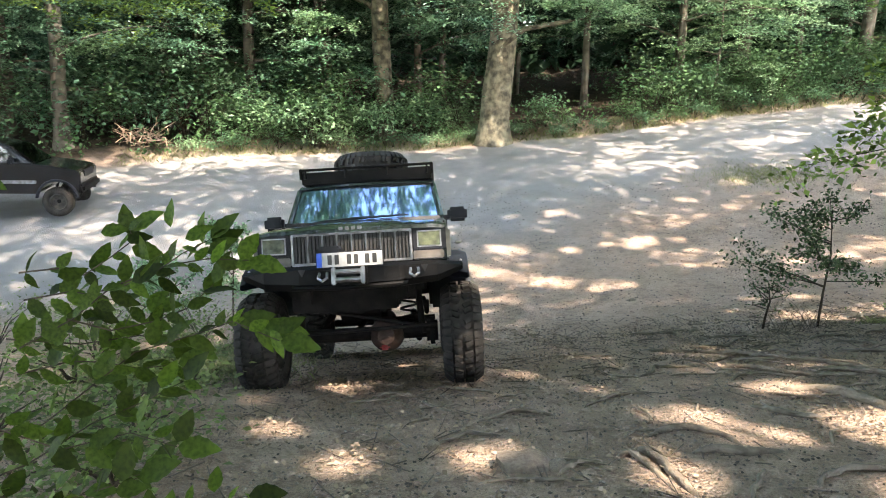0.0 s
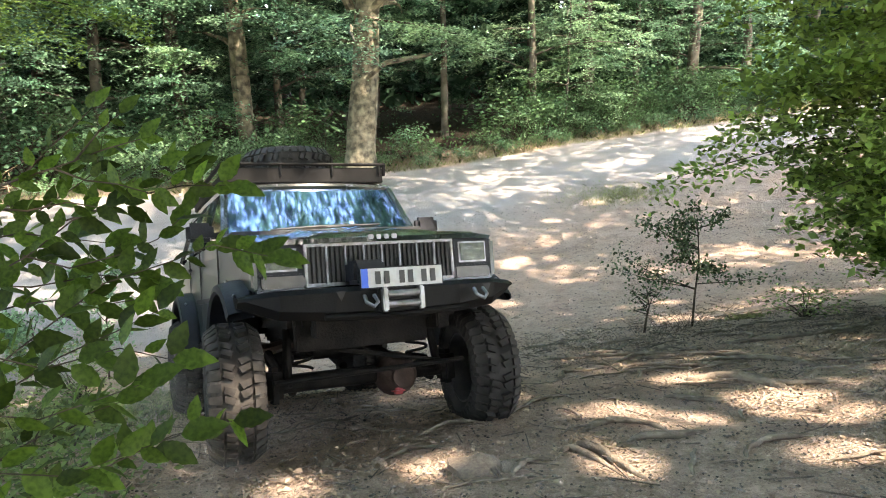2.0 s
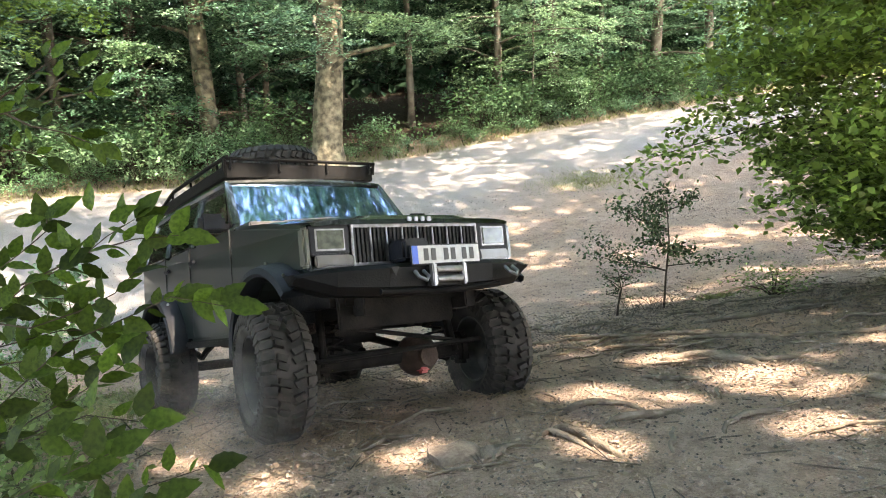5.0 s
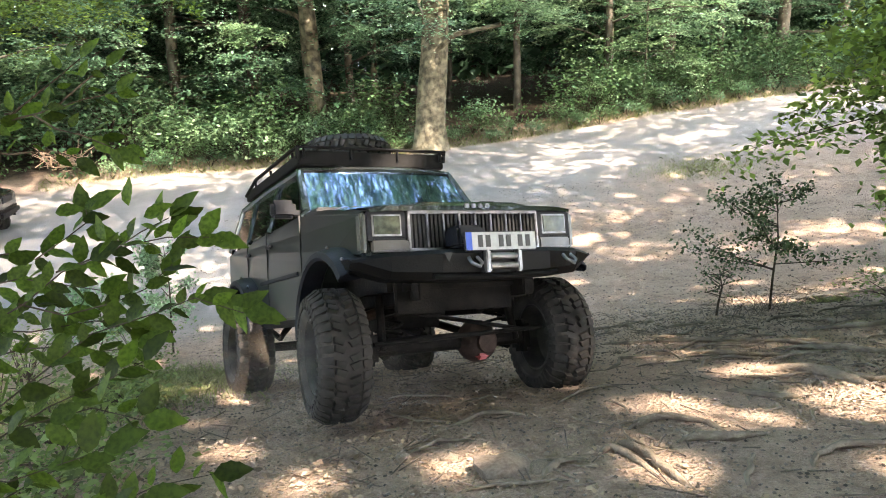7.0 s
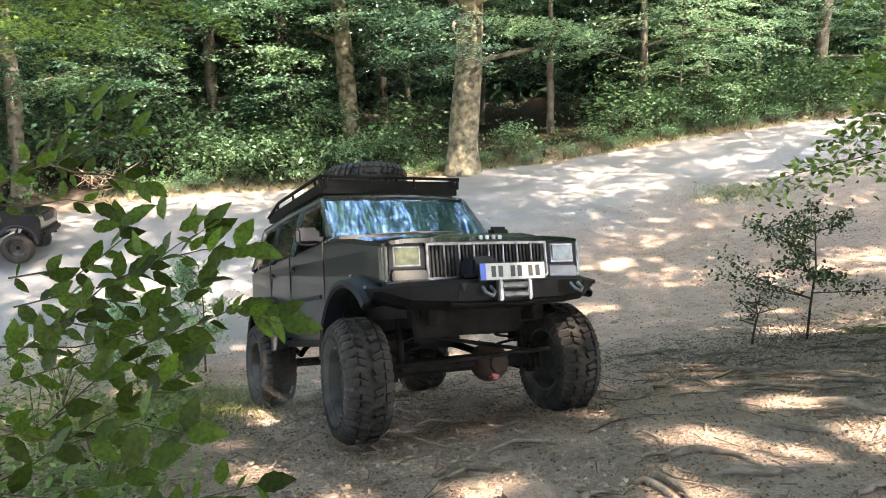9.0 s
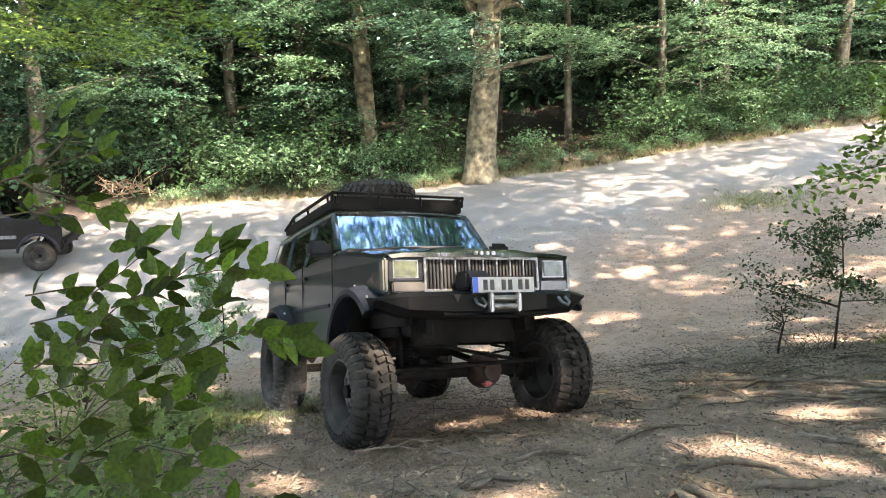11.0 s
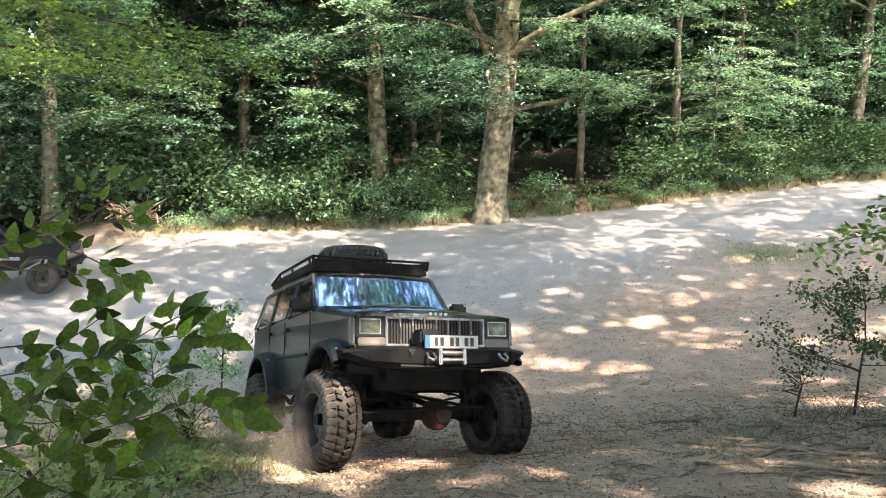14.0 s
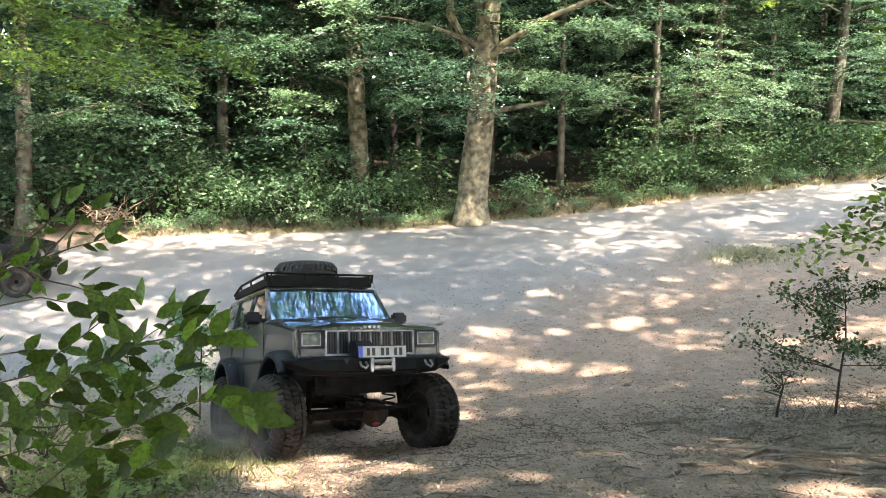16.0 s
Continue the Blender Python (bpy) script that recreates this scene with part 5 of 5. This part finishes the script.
# ---- branch that hangs in from above over the slope ----
def overhang(x, y, z, way, length, count, label, seed, size=.075, leaf=None, reach=1.0):
    rng = np.random.default_rng(seed)
    root = tagged(new("overhanging_branch"), label, "branch")
    root.location = (x, y, z)
    way = np.array(way, float)
    V, F, n0 = [], [], 0
    t = bmesh.new()
    tube(t, [(0, 0, 0), tuple(way * length * .5 + np.array((0, 0, .1))), tuple(way * length)], [.05, .03, .008], 6)
    part("limb", t, M_TWIG, root, smooth=True)
    for k in range(count):
        q = rng.uniform(.1, 1)
        b = way * length * q + rng.normal(size=3) * (.2, .2, .12)
        w = way + rng.normal(size=3) * (.7, .7, .15)
        w /= np.linalg.norm(w)
        n0 = spray_leaves(V, F, n0, rng, spray_points(rng, b, w, rng.uniform(.6, 1.2) * reach, 80, .3, .22), size * 1.1, .78)
    ob = new("foliage", quads_mesh("foliage", np.concatenate(V), np.concatenate(F), leaf or M_LEAF_BUSH))
    ob.parent = root


overhang(-8.5, 9.5, 3.9, (.93, -.05, -.2), 6.2, 60, "leafy beech branch hanging over the slope", 5)
overhang(-9.5, 11.5, 3.2, (.9, .1, -.08), 5.5, 55, "leafy beech branch hanging over the slope", 6)
overhang(8.5, 9.5, 5.2, (-.75, .3, -.3), 4.5, 24, "leafy beech branch beside the track", 8)

# sprays that reach out from the beeches over the track's edge
for k, (x, y, z, w, L, n) in enumerate(((-1.9, 26.2, 6.6, (-.25, -.95, -.22), 2.6, 26), (-2.2, 26.3, 5.2, (-.75, -.6, -.1), 2.8, 26), (-1.6, 26.3, 5.6, (.65, -.75, -.15), 2.3, 24), (1.9, 25.0, 4.3, (.85, -.5, -.2), 3.4, 30), (2.2, 25.0, 5.6, (.8, -.55, -.1), 4.2, 32),
                                        (1.4, 25.0, 7.0, (-.5, -.85, -.1), 3.0, 26), (2.0, 25.0, 7.2, (.4, -.9, -.1), 3.2, 26), (-9.2, 27.0, 4.6, (.4, -.9, -.15), 3.2, 34), (-9.8, 27.0, 3.0, (-.3, -.95, -.15), 3.0, 34), (-13.5, 25, 4.5, (.5, -.8, -.1), 3.2, 34), (-6.5, 28, 5.5, (.2, -.95, -.15), 3.4, 34), (-5.2, 27.2, 3.6, (.5, -.85, -.12), 2.8, 30), (-1.4, 26.6, 3.4, (.5, -.85, -.1), 2.0, 22), (-7.2, 27, 7.2, (.3, -.93, -.18), 3.2, 34), (-4.2, 27.5, 8.2, (.1, -.97, -.2), 3.2, 34))):
    # some sprays take the paler leaf, so their sunlit look is partly colour
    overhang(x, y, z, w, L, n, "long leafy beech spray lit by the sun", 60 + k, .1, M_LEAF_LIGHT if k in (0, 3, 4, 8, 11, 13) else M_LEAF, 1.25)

# ---- brush pile by the track ----
pile = tagged(new("brush_pile"), "heap of dry reddish brushwood at the forest edge", "brushwood")
pile.location = (-9.8, 24.2, ground_z(-9.8, 24.2))
rng = np.random.default_rng(91)
for k in range(70):
    a, L = rng.uniform(0, math.tau), rng.uniform(.35, .9)
    p = rng.normal(size=3) * (.4, .3, .14) + (.2, 0, .25)
    t = bmesh.new()
    tube(t, [tuple(p), tuple(p + np.array((math.cos(a) * L * .5, math.sin(a) * L * .4, rng.uniform(-.05, .3)))), tuple(p + np.array((math.cos(a) * L, math.sin(a) * L * .7, rng.uniform(-.15, .45))))], [.015, .011, .005], 4)
    part("stick", t, M_DRY, pile)


# ---- the parked vehicle ----
def parked_car():
    C = tagged(new("parked_car"), "black four-wheel-drive car parked at the edge of the gravel track", "car")
    paint = mat("black_paint", (0.003, 0.0035, 0.005), 0.25, color2=(0.008, 0.0085, 0.01), scale=2, coat=.5, spec=.3)
    side = [(.52, .6), (.54, 1.0), (.48, 1.13), (-.2, 1.24), (-.5, 1.27), (-3.7, 1.31), (-3.85, 1.2), (-3.85, .64), (-3.3, .56)] + arch(-2.75, .45, .42, math.pi - .3, .3, 10) + arch(0, .45, .42, math.pi - .3, .3, 10) + [(.5, .58)]
    part("body", slab(side, -.86, .86, .04, lambda a, b, s: (a, s, b)), paint, C, smooth=False)
    roof = [(-.55, 1.24), (-1.1, 1.7), (-1.45, 1.76), (-3.4, 1.76), (-3.75, 1.28)]
    part("cabin", slab(roof, -.72, .72, .04, lambda a, b, s: (a, s * (1 if b < 1.3 else .9), b)), paint, C)
    win = [(-.85, 1.32), (-1.2, 1.66), (-1.95, 1.67), (-1.95, 1.32)]
    for s in (-1, 1):
        part("side_window", slab(win, .70, .745, 0, lambda a, b, q, s=s: (a, s * (q - .1 * max(0, b - 1.18)), b)), M_GLASS_DARK, C)
        part("side_window", slab([(-2.05, 1.32), (-2.05, 1.67), (-3.1, 1.67), (-3.25, 1.32)], .70, .745, 0, lambda a, b, q, s=s: (a, s * (q - .1 * max(0, b - 1.18)), b)), M_GLASS_DARK, C)
        b = bmesh.new()
        box(b, .47, s * .68, 1.03, .14, .3, .14, .03)
        part("headlight", b, M_LENS, C, "clear headlight")
        b = bmesh.new()
        box(b, -.95, s * .95, 1.36, .1, .2, .14, .03)
        part("wing_mirror", b, M_BLACK, C)
        for x in (0, -2.75):
            w = new("wheel")
            w.parent = C
            w.matrix_basis = pose(x, s * .8, .36, 0, 0, 90)
            wheel_parts(w, -s, .36, .25)
            bm = bmesh.new()
            rows = [[(x + rr * math.cos(a), s * yy, .42 + rr * math.sin(a)) for a in np.linspace(.1, math.pi - .1, 13)] for yy, rr in ((.85, .5), (.92, .49), (.93, .44), (.85, .43))]
            part("fender_flare", loft(bm, rows), M_BLACK, C, smooth=True)
        b = bmesh.new()
        box(b, -1.4, s * .87, .84, 1.9, .03, .08, .01)
        part("side_strip", b, M_STEEL, C, "grey side strip")
    b = bmesh.new()
    box(b, .53, 0, .68, .16, 1.72, .22, .06)
    part("bumper", b, M_STEEL_BLACK, C)
    b = bmesh.new()
    box(b, .52, 0, 1.0, .06, .9, .18, .02)
    part("grille", b, M_BLACK, C)
    b = bmesh.new()
    strip(b, [(-.5, -.68, 1.27), (-.5, .68, 1.27)], [(-1.04, -.62, 1.68), (-1.04, .62, 1.68)], .02)
    part("windshield", b, M_GLASS_DARK, C)
    C.matrix_basis = pose(-9.55, 18.95, ground_z(-9.55, 18.6) + .03, 0, 2, 12)
    return C


parked_car()


# ---- the leafy twig that sways before the camera ----
def leaf_mesh(seed):
    """An ovate, toothed leaf folded along its midrib, its stalk at the origin, tip towards +x, 1 long."""
    rng = np.random.default_rng(seed)
    bm = bmesh.new()
    mid, up, dn = [], [], []
    n = 9
    for i in range(n + 1):
        q = i / n
        w = .285 * math.sin(math.pi * q ** .78) ** .95 * (1 - .12 * (i % 2)) if 0 < i < n else 0.002
        bend = -.12 * q * q + .02 * math.sin(q * 7 + seed)
        mid.append(bm.verts.new((q, 0, bend)))
        up.append(bm.verts.new((q + .03, w, bend + .25 * w)))
        dn.append(bm.verts.new((q + .03, -w, bend + .22 * w)))
    for i in range(n):
        bm.faces.new((mid[i], mid[i + 1], up[i + 1], up[i]))
        bm.faces.new((mid[i + 1], mid[i], dn[i], dn[i + 1]))
    me = bpy.data.meshes.new("leaf")
    bm.to_mesh(me)
    bm.free()
    me.materials.append(M_LEAF_NEAR)
    me.polygons.foreach_set("use_smooth", np.ones(len(me.polygons), bool))
    return me


def near_branch(seed, label, twigs, tips, mid, k_px, small=1.0):
    """A branch of twigs given as stations across, down and in depth about its middle; leaves stand along each twig."""
    rng = np.random.default_rng(seed)
    B = tagged(new("beech_twig"), label, "branch", group="beech twigs close by")

    def place(px, py, d):
        return np.array(((px - mid[0]) * k_px, d, -(py - mid[1]) * k_px))

    def leaf(p, ang, size, tilt):
        ob = new("leaf", NEAR_LEAVES[int(rng.integers(4))])
        ob.parent = B
        # blade seen partly face-on: its normal leans towards the viewer
        ob.matrix_basis = Matrix.Translation(p) @ Euler((0, -radians(ang), 0)).to_matrix().to_4x4() @ Euler((radians(tilt), radians(rng.uniform(-25, 15)), 0)).to_matrix().to_4x4() @ Matrix.Diagonal((size * small, size * small, size * small, 1))

    for tw in twigs:
        pts = [place(*p) for p in tw]
        t = bmesh.new()
        tube(t, [tuple(p) for p in pts], list(np.linspace(.0022, .0009, len(pts))), 5)
        part("twig", t, M_TWIG, B)
        side = 1
        for (a, b) in zip(pts, pts[1:]):
            L = np.linalg.norm(b - a)
            base = math.degrees(math.atan2(b[2] - a[2], b[0] - a[0]))
            for q in np.arange(.12, 1, .024 / L):
                p = a + (b - a) * q + rng.normal(size=3) * (.004, .03, .004)
                side = -side
                leaf(p, base + side * rng.uniform(20, 60), rng.uniform(.038, .074), rng.choice((15, 30, 50, 65, 80, -35, -60, 110)) + rng.uniform(-15, 15))
        leaf(pts[-1], base + rng.uniform(-15, 15), .08, 55)
    # the outermost leaves
    for px, py, a, q in tips:
        leaf(place(px, py, 0), a, q, 60)
    return B


NEAR_LEAVES = [leaf_mesh(k) for k in range(4)]
LOWER_TWIGS = (((-90, 640, .12), (70, 560, .05), (160, 500, 0), (250, 470, -.03), (300, 430, 0), (345, 405, .02)), ((150, 500, 0), (260, 455, .05), (340, 440, .02), (420, 440, 0)), ((-80, 760, -.05), (60, 735, -.05), (130, 680, -.05), (210, 610, 0), (320, 575, 0), (400, 545, -.03), (500, 565, -.1)),
               ((-80, 850, -.1), (60, 790, -.1), (150, 730, -.05), (240, 690, -.05), (300, 660, 0)), ((60, 560, .05), (130, 585, .08), (230, 560, .05), (290, 535, .05), (340, 490, .05)), ((-60, 480, .1), (20, 470, .1), (80, 480, .08), (150, 440, .05), (190, 410, .05), (205, 390, 0)),
               ((-50, 930, -.15), (80, 880, -.15), (170, 830, -.1), (260, 800, -.1)), ((-70, 680, .1), (40, 650, .1), (120, 640, .05), (200, 650, .05), (270, 640, .05)), ((20, 980, -.1), (180, 930, -.1), (330, 870, -.05), (430, 850, -.05)),
               ((-80, 540, .15), (20, 520, .15), (110, 530, .12), (190, 540, .1)),
               ((-90, 720, -.2), (60, 690, -.22), (180, 725, -.22), (285, 700, -.2), (360, 720, -.2)), ((-60, 810, -.28), (90, 770, -.3), (200, 785, -.3), (330, 745, -.28)), ((-40, 890, -.3), (120, 850, -.32), (240, 862, -.32), (390, 815, -.3)), ((-90, 610, .1), (50, 620, .12), (170, 600, .12), (260, 610, .12)))
UPPER_TWIGS = (((-210, 60, .05), (-120, 30, 0), (-40, 10, 0), (40, -15, 0), (110, -30, 0)), ((-60, 15, 0), (0, 40, -.03), (60, 50, -.05), (120, 75, -.05)), ((-120, 30, 0), (-70, -20, .03), (-20, -60, .04), (20, -95, .05)), ((-200, 80, 0), (-120, 95, 0), (-50, 90, .03), (0, 105, .03)), ((-20, 5, 0), (30, -50, .04), (70, -80, .05)))
twig = near_branch(44, "leafy beech twig with toothed dark green leaves", LOWER_TWIGS, ((280, 385, 100, .06), (305, 405, 35, .065), (240, 445, 95, .058), (345, 430, 5, .07), (395, 450, -12, .062), (150, 395, 25, .06), (440, 560, -8, .1), (400, 555, 5, .08)), (405, 457), 1.55 / 1333)
upper_twig = near_branch(45, "small beech twig with dark green leaves in shade", UPPER_TWIGS, ((110, -30, -5, .06), (120, 75, -20, .06), (20, -95, 70, .055)), (0, 0), 1.15 / 1333, .62)

# ---- dust raised by the wheels ----
def dust_material():
    m = bpy.data.materials.new("dust")
    m.use_nodes = True
    nt, N = m.node_tree, m.node_tree.nodes
    d, tr, mx, at, k = N.new("ShaderNodeBsdfDiffuse"), N.new("ShaderNodeBsdfTransparent"), N.new("ShaderNodeMixShader"), N.new("ShaderNodeAttribute"), N.new("ShaderNodeMath")
    d.inputs["Color"].default_value = (.8, .7, .6, 1)
    at.attribute_name, k.operation, k.inputs[1].default_value = "thick", 'MULTIPLY', .09
    nt.links.new(at.outputs["Fac"], k.inputs[0])
    nt.links.new(k.outputs[0], mx.inputs[0])
    nt.links.new(tr.outputs[0], mx.inputs[1])
    through_dust, both = N.new("ShaderNodeBsdfTranslucent"), N.new("ShaderNodeMixShader")
    through_dust.inputs["Color"].default_value = (.8, .7, .6, 1)
    nt.links.new(d.outputs[0], both.inputs[1])
    nt.links.new(through_dust.outputs[0], both.inputs[2])
    nt.links.new(both.outputs[0], mx.inputs[2])
    nt.links.new(mx.outputs[0], N["Material Output"].inputs["Surface"])
    return m


def dust_cloud(seed, count, size, radius, material):
    """A haze of faint round wisps, thick at their middles and fading to their rims."""
    r = np.random.default_rng(seed)
    root = tagged(new("dust_cloud"), "thin brown haze of dust by the wheels", "dust", group="dust behind the wheels")
    for k in range(count):
        c = r.normal(size=3) * np.array(size) * .5
        c[2] = abs(c[2])
        w = r.normal(size=3)
        w /= np.linalg.norm(w)
        u = np.cross(w, (.3, .9, .2))
        u /= np.linalg.norm(u)
        R = radius * r.uniform(.6, 1.4)
        V = [c] + [c + u * R * math.cos(i * math.tau / 16) + np.cross(w, u) * R * math.sin(i * math.tau / 16) for i in range(16)]
        me = quads_mesh("wisp", np.array(V), np.array([(0, 1 + i, 1 + (i + 1) % 16) for i in range(16)]), material)
        at = me.attributes.new("thick", 'FLOAT', 'POINT')
        at.data.foreach_set("value", np.array([1.0] + [0.0] * 16, np.float32))
        new("wisp", me).parent = root
    return root


M_DUST = dust_material()
DUST = [(dust_cloud(5, 8, (.9, .7, .35), .42, M_DUST), (-1.0, .1)), (dust_cloud(6, 6, (1.0, 1.0, .4), .5, M_DUST), (-.95, 2.3)), (dust_cloud(7, 5, (.7, .5, .25), .36, M_DUST), (.85, .15))]

# ---- what moves ----
# t, x, y, z, rx, ry, rz of the off-roader
JEEP_PATH = [
    (0, -0.691, 6.457, -1.080, -16.12, -3.27, 1.00),
    (0.5, -0.597, 6.098, -0.980, -15.81, -1.74, 1.46),
    (1, -0.498, 5.724, -0.882, -15.28, 1.14, 4.11),
    (1.5, -0.357, 5.309, -0.784, -14.54, 3.01, 9.39),
    (2, -0.112, 5.007, -0.711, -14.04, 3.25, 13.92),
    (2.5, 0.155, 4.767, -0.650, -14.67, 3.75, 18.84),
    (3, 0.288, 4.626, -0.662, -13.80, 7.53, 22.17),
    (3.5, 0.203, 4.778, -0.679, -14.83, 5.53, 21.91),
    (4, 0.182, 4.975, -0.694, -14.74, 7.14, 21.06),
    (4.5, 0.209, 5.081, -0.724, -15.03, 7.02, 21.20),
    (7, 0.259, 5.507, -0.796, -16.43, 6.31, 21.99),
    (7.5, 0.247, 5.553, -0.793, -16.00, 6.36, 22.63),
    (8, 0.232, 5.632, -0.804, -15.97, 6.23, 23.07),
    (8.5, 0.197, 5.761, -0.837, -15.70, 5.90, 23.43),
    (9, 0.169, 5.893, -0.885, -15.35, 5.49, 23.86),
    (11.5, -0.110, 6.485, -1.053, -15.47, 6.85, 22.45),
    (12, -0.181, 6.646, -1.087, -15.49, 6.28, 21.83),
    (12.5, -0.233, 6.842, -1.136, -16.23, 5.80, 22.55),
    (13, -0.347, 7.081, -1.208, -16.19, 6.15, 22.05),
    (13.5, -0.461, 7.356, -1.292, -16.76, 5.24, 22.08),
    (14, -0.455, 7.633, -1.401, -16.41, 6.76, 24.27),
    (14.5, -0.599, 7.919, -1.501, -16.14, 6.37, 24.37),
    (15, -0.784, 8.276, -1.602, -15.88, 5.91, 24.64),
    (15.5, -0.863, 8.551, -1.672, -15.90, 6.51, 24.31),
    (16, -0.930, 8.746, -1.746, -15.59, 5.26, 24.03),
]

STEER = ((0, 0), (2, -5), (4.5, -7), (9, -5), (11.5, 5), (13, 6), (16, 10))
# how far each wheel hangs (-) or is pushed up (+) on its spring, in metres
TRAVEL = {"fl": ((0, -.03), (4.5, 0), (7, -.02), (9, -.05), (11.5, -.12), (12.5, -.11), (13, -.07), (14.5, 0), (16, 0)), "fr": ((0, -.03), (7, -.02), (11.5, -.05), (16, -.04)), "rl": ((0, 0), (16, 0)), "rr": ((0, 0), (16, 0))}

# t, x, y, z of the twig in the wind
TWIG_PATH = [(0, -0.417, 1.499, 1.201), (0.5, -0.386, 1.509, 1.268), (1, -0.461, 1.542, 1.323), (1.5, -0.605, 1.569, 1.325), (2, -0.605, 1.552, 1.325), (2.5, -0.623, 1.477, 1.307), (3, -0.694, 1.453, 1.289), (3.5, -0.735, 1.474, 1.258), (4, -0.684, 1.542, 1.243), (4.5, -0.668, 1.578, 1.207), (7, -0.478, 1.828, 1.126), (8, -0.455, 1.800, 1.164), (8.5, -0.455, 1.802, 1.163), (9, -0.474, 1.809, 1.174), (11.5, -0.588, 1.900, 1.122), (12, -0.643, 2.031, 1.115), (12.5, -0.630, 2.071, 1.110), (13, -0.638, 2.060, 1.130), (13.5, -0.630, 2.058, 1.114), (14, -0.664, 2.094, 1.094), (14.5, -0.663, 2.141, 1.109), (15, -0.651, 2.158, 1.088), (15.5, -0.658, 2.166, 1.072), (16, -0.631, 2.183, 1.079)]

# the same of the upper twig
UPPER_PATH = [(0, -0.901, 1.308, 1.481), (0.5, -0.727, 1.314, 1.490), (1, -0.593, 1.325, 1.458), (1.5, -0.736, 1.354, 1.447), (2, -0.800, 1.348, 1.419), (3, -0.913, 1.297, 1.549), (4, -0.862, 1.389, 1.577), (4.5, -0.853, 1.424, 1.508), (7, -0.642, 1.649, 1.420), (7.5, -0.639, 1.627, 1.431), (8.5, -0.672, 1.610, 1.427), (9, -0.679, 1.608, 1.409), (11.5, -0.840, 1.696, 1.385), (12.5, -0.826, 1.861, 1.392), (13, -0.834, 1.839, 1.359), (14, -0.809, 1.878, 1.361), (15, -0.808, 1.942, 1.328), (16, -0.842, 1.966, 1.293)]


def motions():
    P = np.array(JEEP_PATH)
    for k, (cloud, (cx, cy)) in enumerate(DUST):
        rows = []
        for t, x, y, z, rx, ry, rz in JEEP_PATH:
            c = pose(x, y, z, rx, ry, rz) @ Vector((cx, cy, 0))
            rows.append((t, pose(c.x, c.y, ground_z(c.x, c.y) + .05, 0, 0, 25 * t + 70 * k)))
        walk(cloud, rows)
    walk(jeep, [(r[0], pose(*r[1:])) for r in JEEP_PATH])
    walk(twig, [(t, pose(x, y, z, -9 + 2 * math.sin(t * 1.7), 2 * math.sin(t * 1.1), -4)) for t, x, y, z in TWIG_PATH])
    walk(upper_twig, [(t, pose(x, y, z, 5 * math.sin(t * 1.3), 4 * math.sin(t * 1.9), 6 * math.sin(t * .8))) for t, x, y, z in UPPER_PATH])
    times = sorted(set([r[0] for r in JEEP_PATH] + [5.3, 6.2, 9.8, 10.6]))
    path = np.array([[np.interp(t, P[:, 0], P[:, k]) for k in range(1, 7)] for t in times])
    # distance rolled along the vehicle's own heading
    roll, d = [0.0], 0.0
    for a, b in zip(path, path[1:]):
        h = np.radians((a[5] + b[5]) / 2)
        d += (b[0] - a[0]) * math.sin(h) - (b[1] - a[1]) * math.cos(h)
        roll.append(d)
    for key, (w, x, y) in WHEELS.items():
        rows = []
        for t, dist in zip(times, roll):
            steer = float(np.interp(t, *zip(*STEER))) if key[0] == "f" else 0
            dz = float(np.interp(t, *zip(*TRAVEL[key])))
            rows.append((t, pose(x, y, HUB_Z + dz, 0, 0, steer) @ pose(0, 0, 0, math.degrees(dist / TYRE_R))))
        walk(w, rows)


motions()
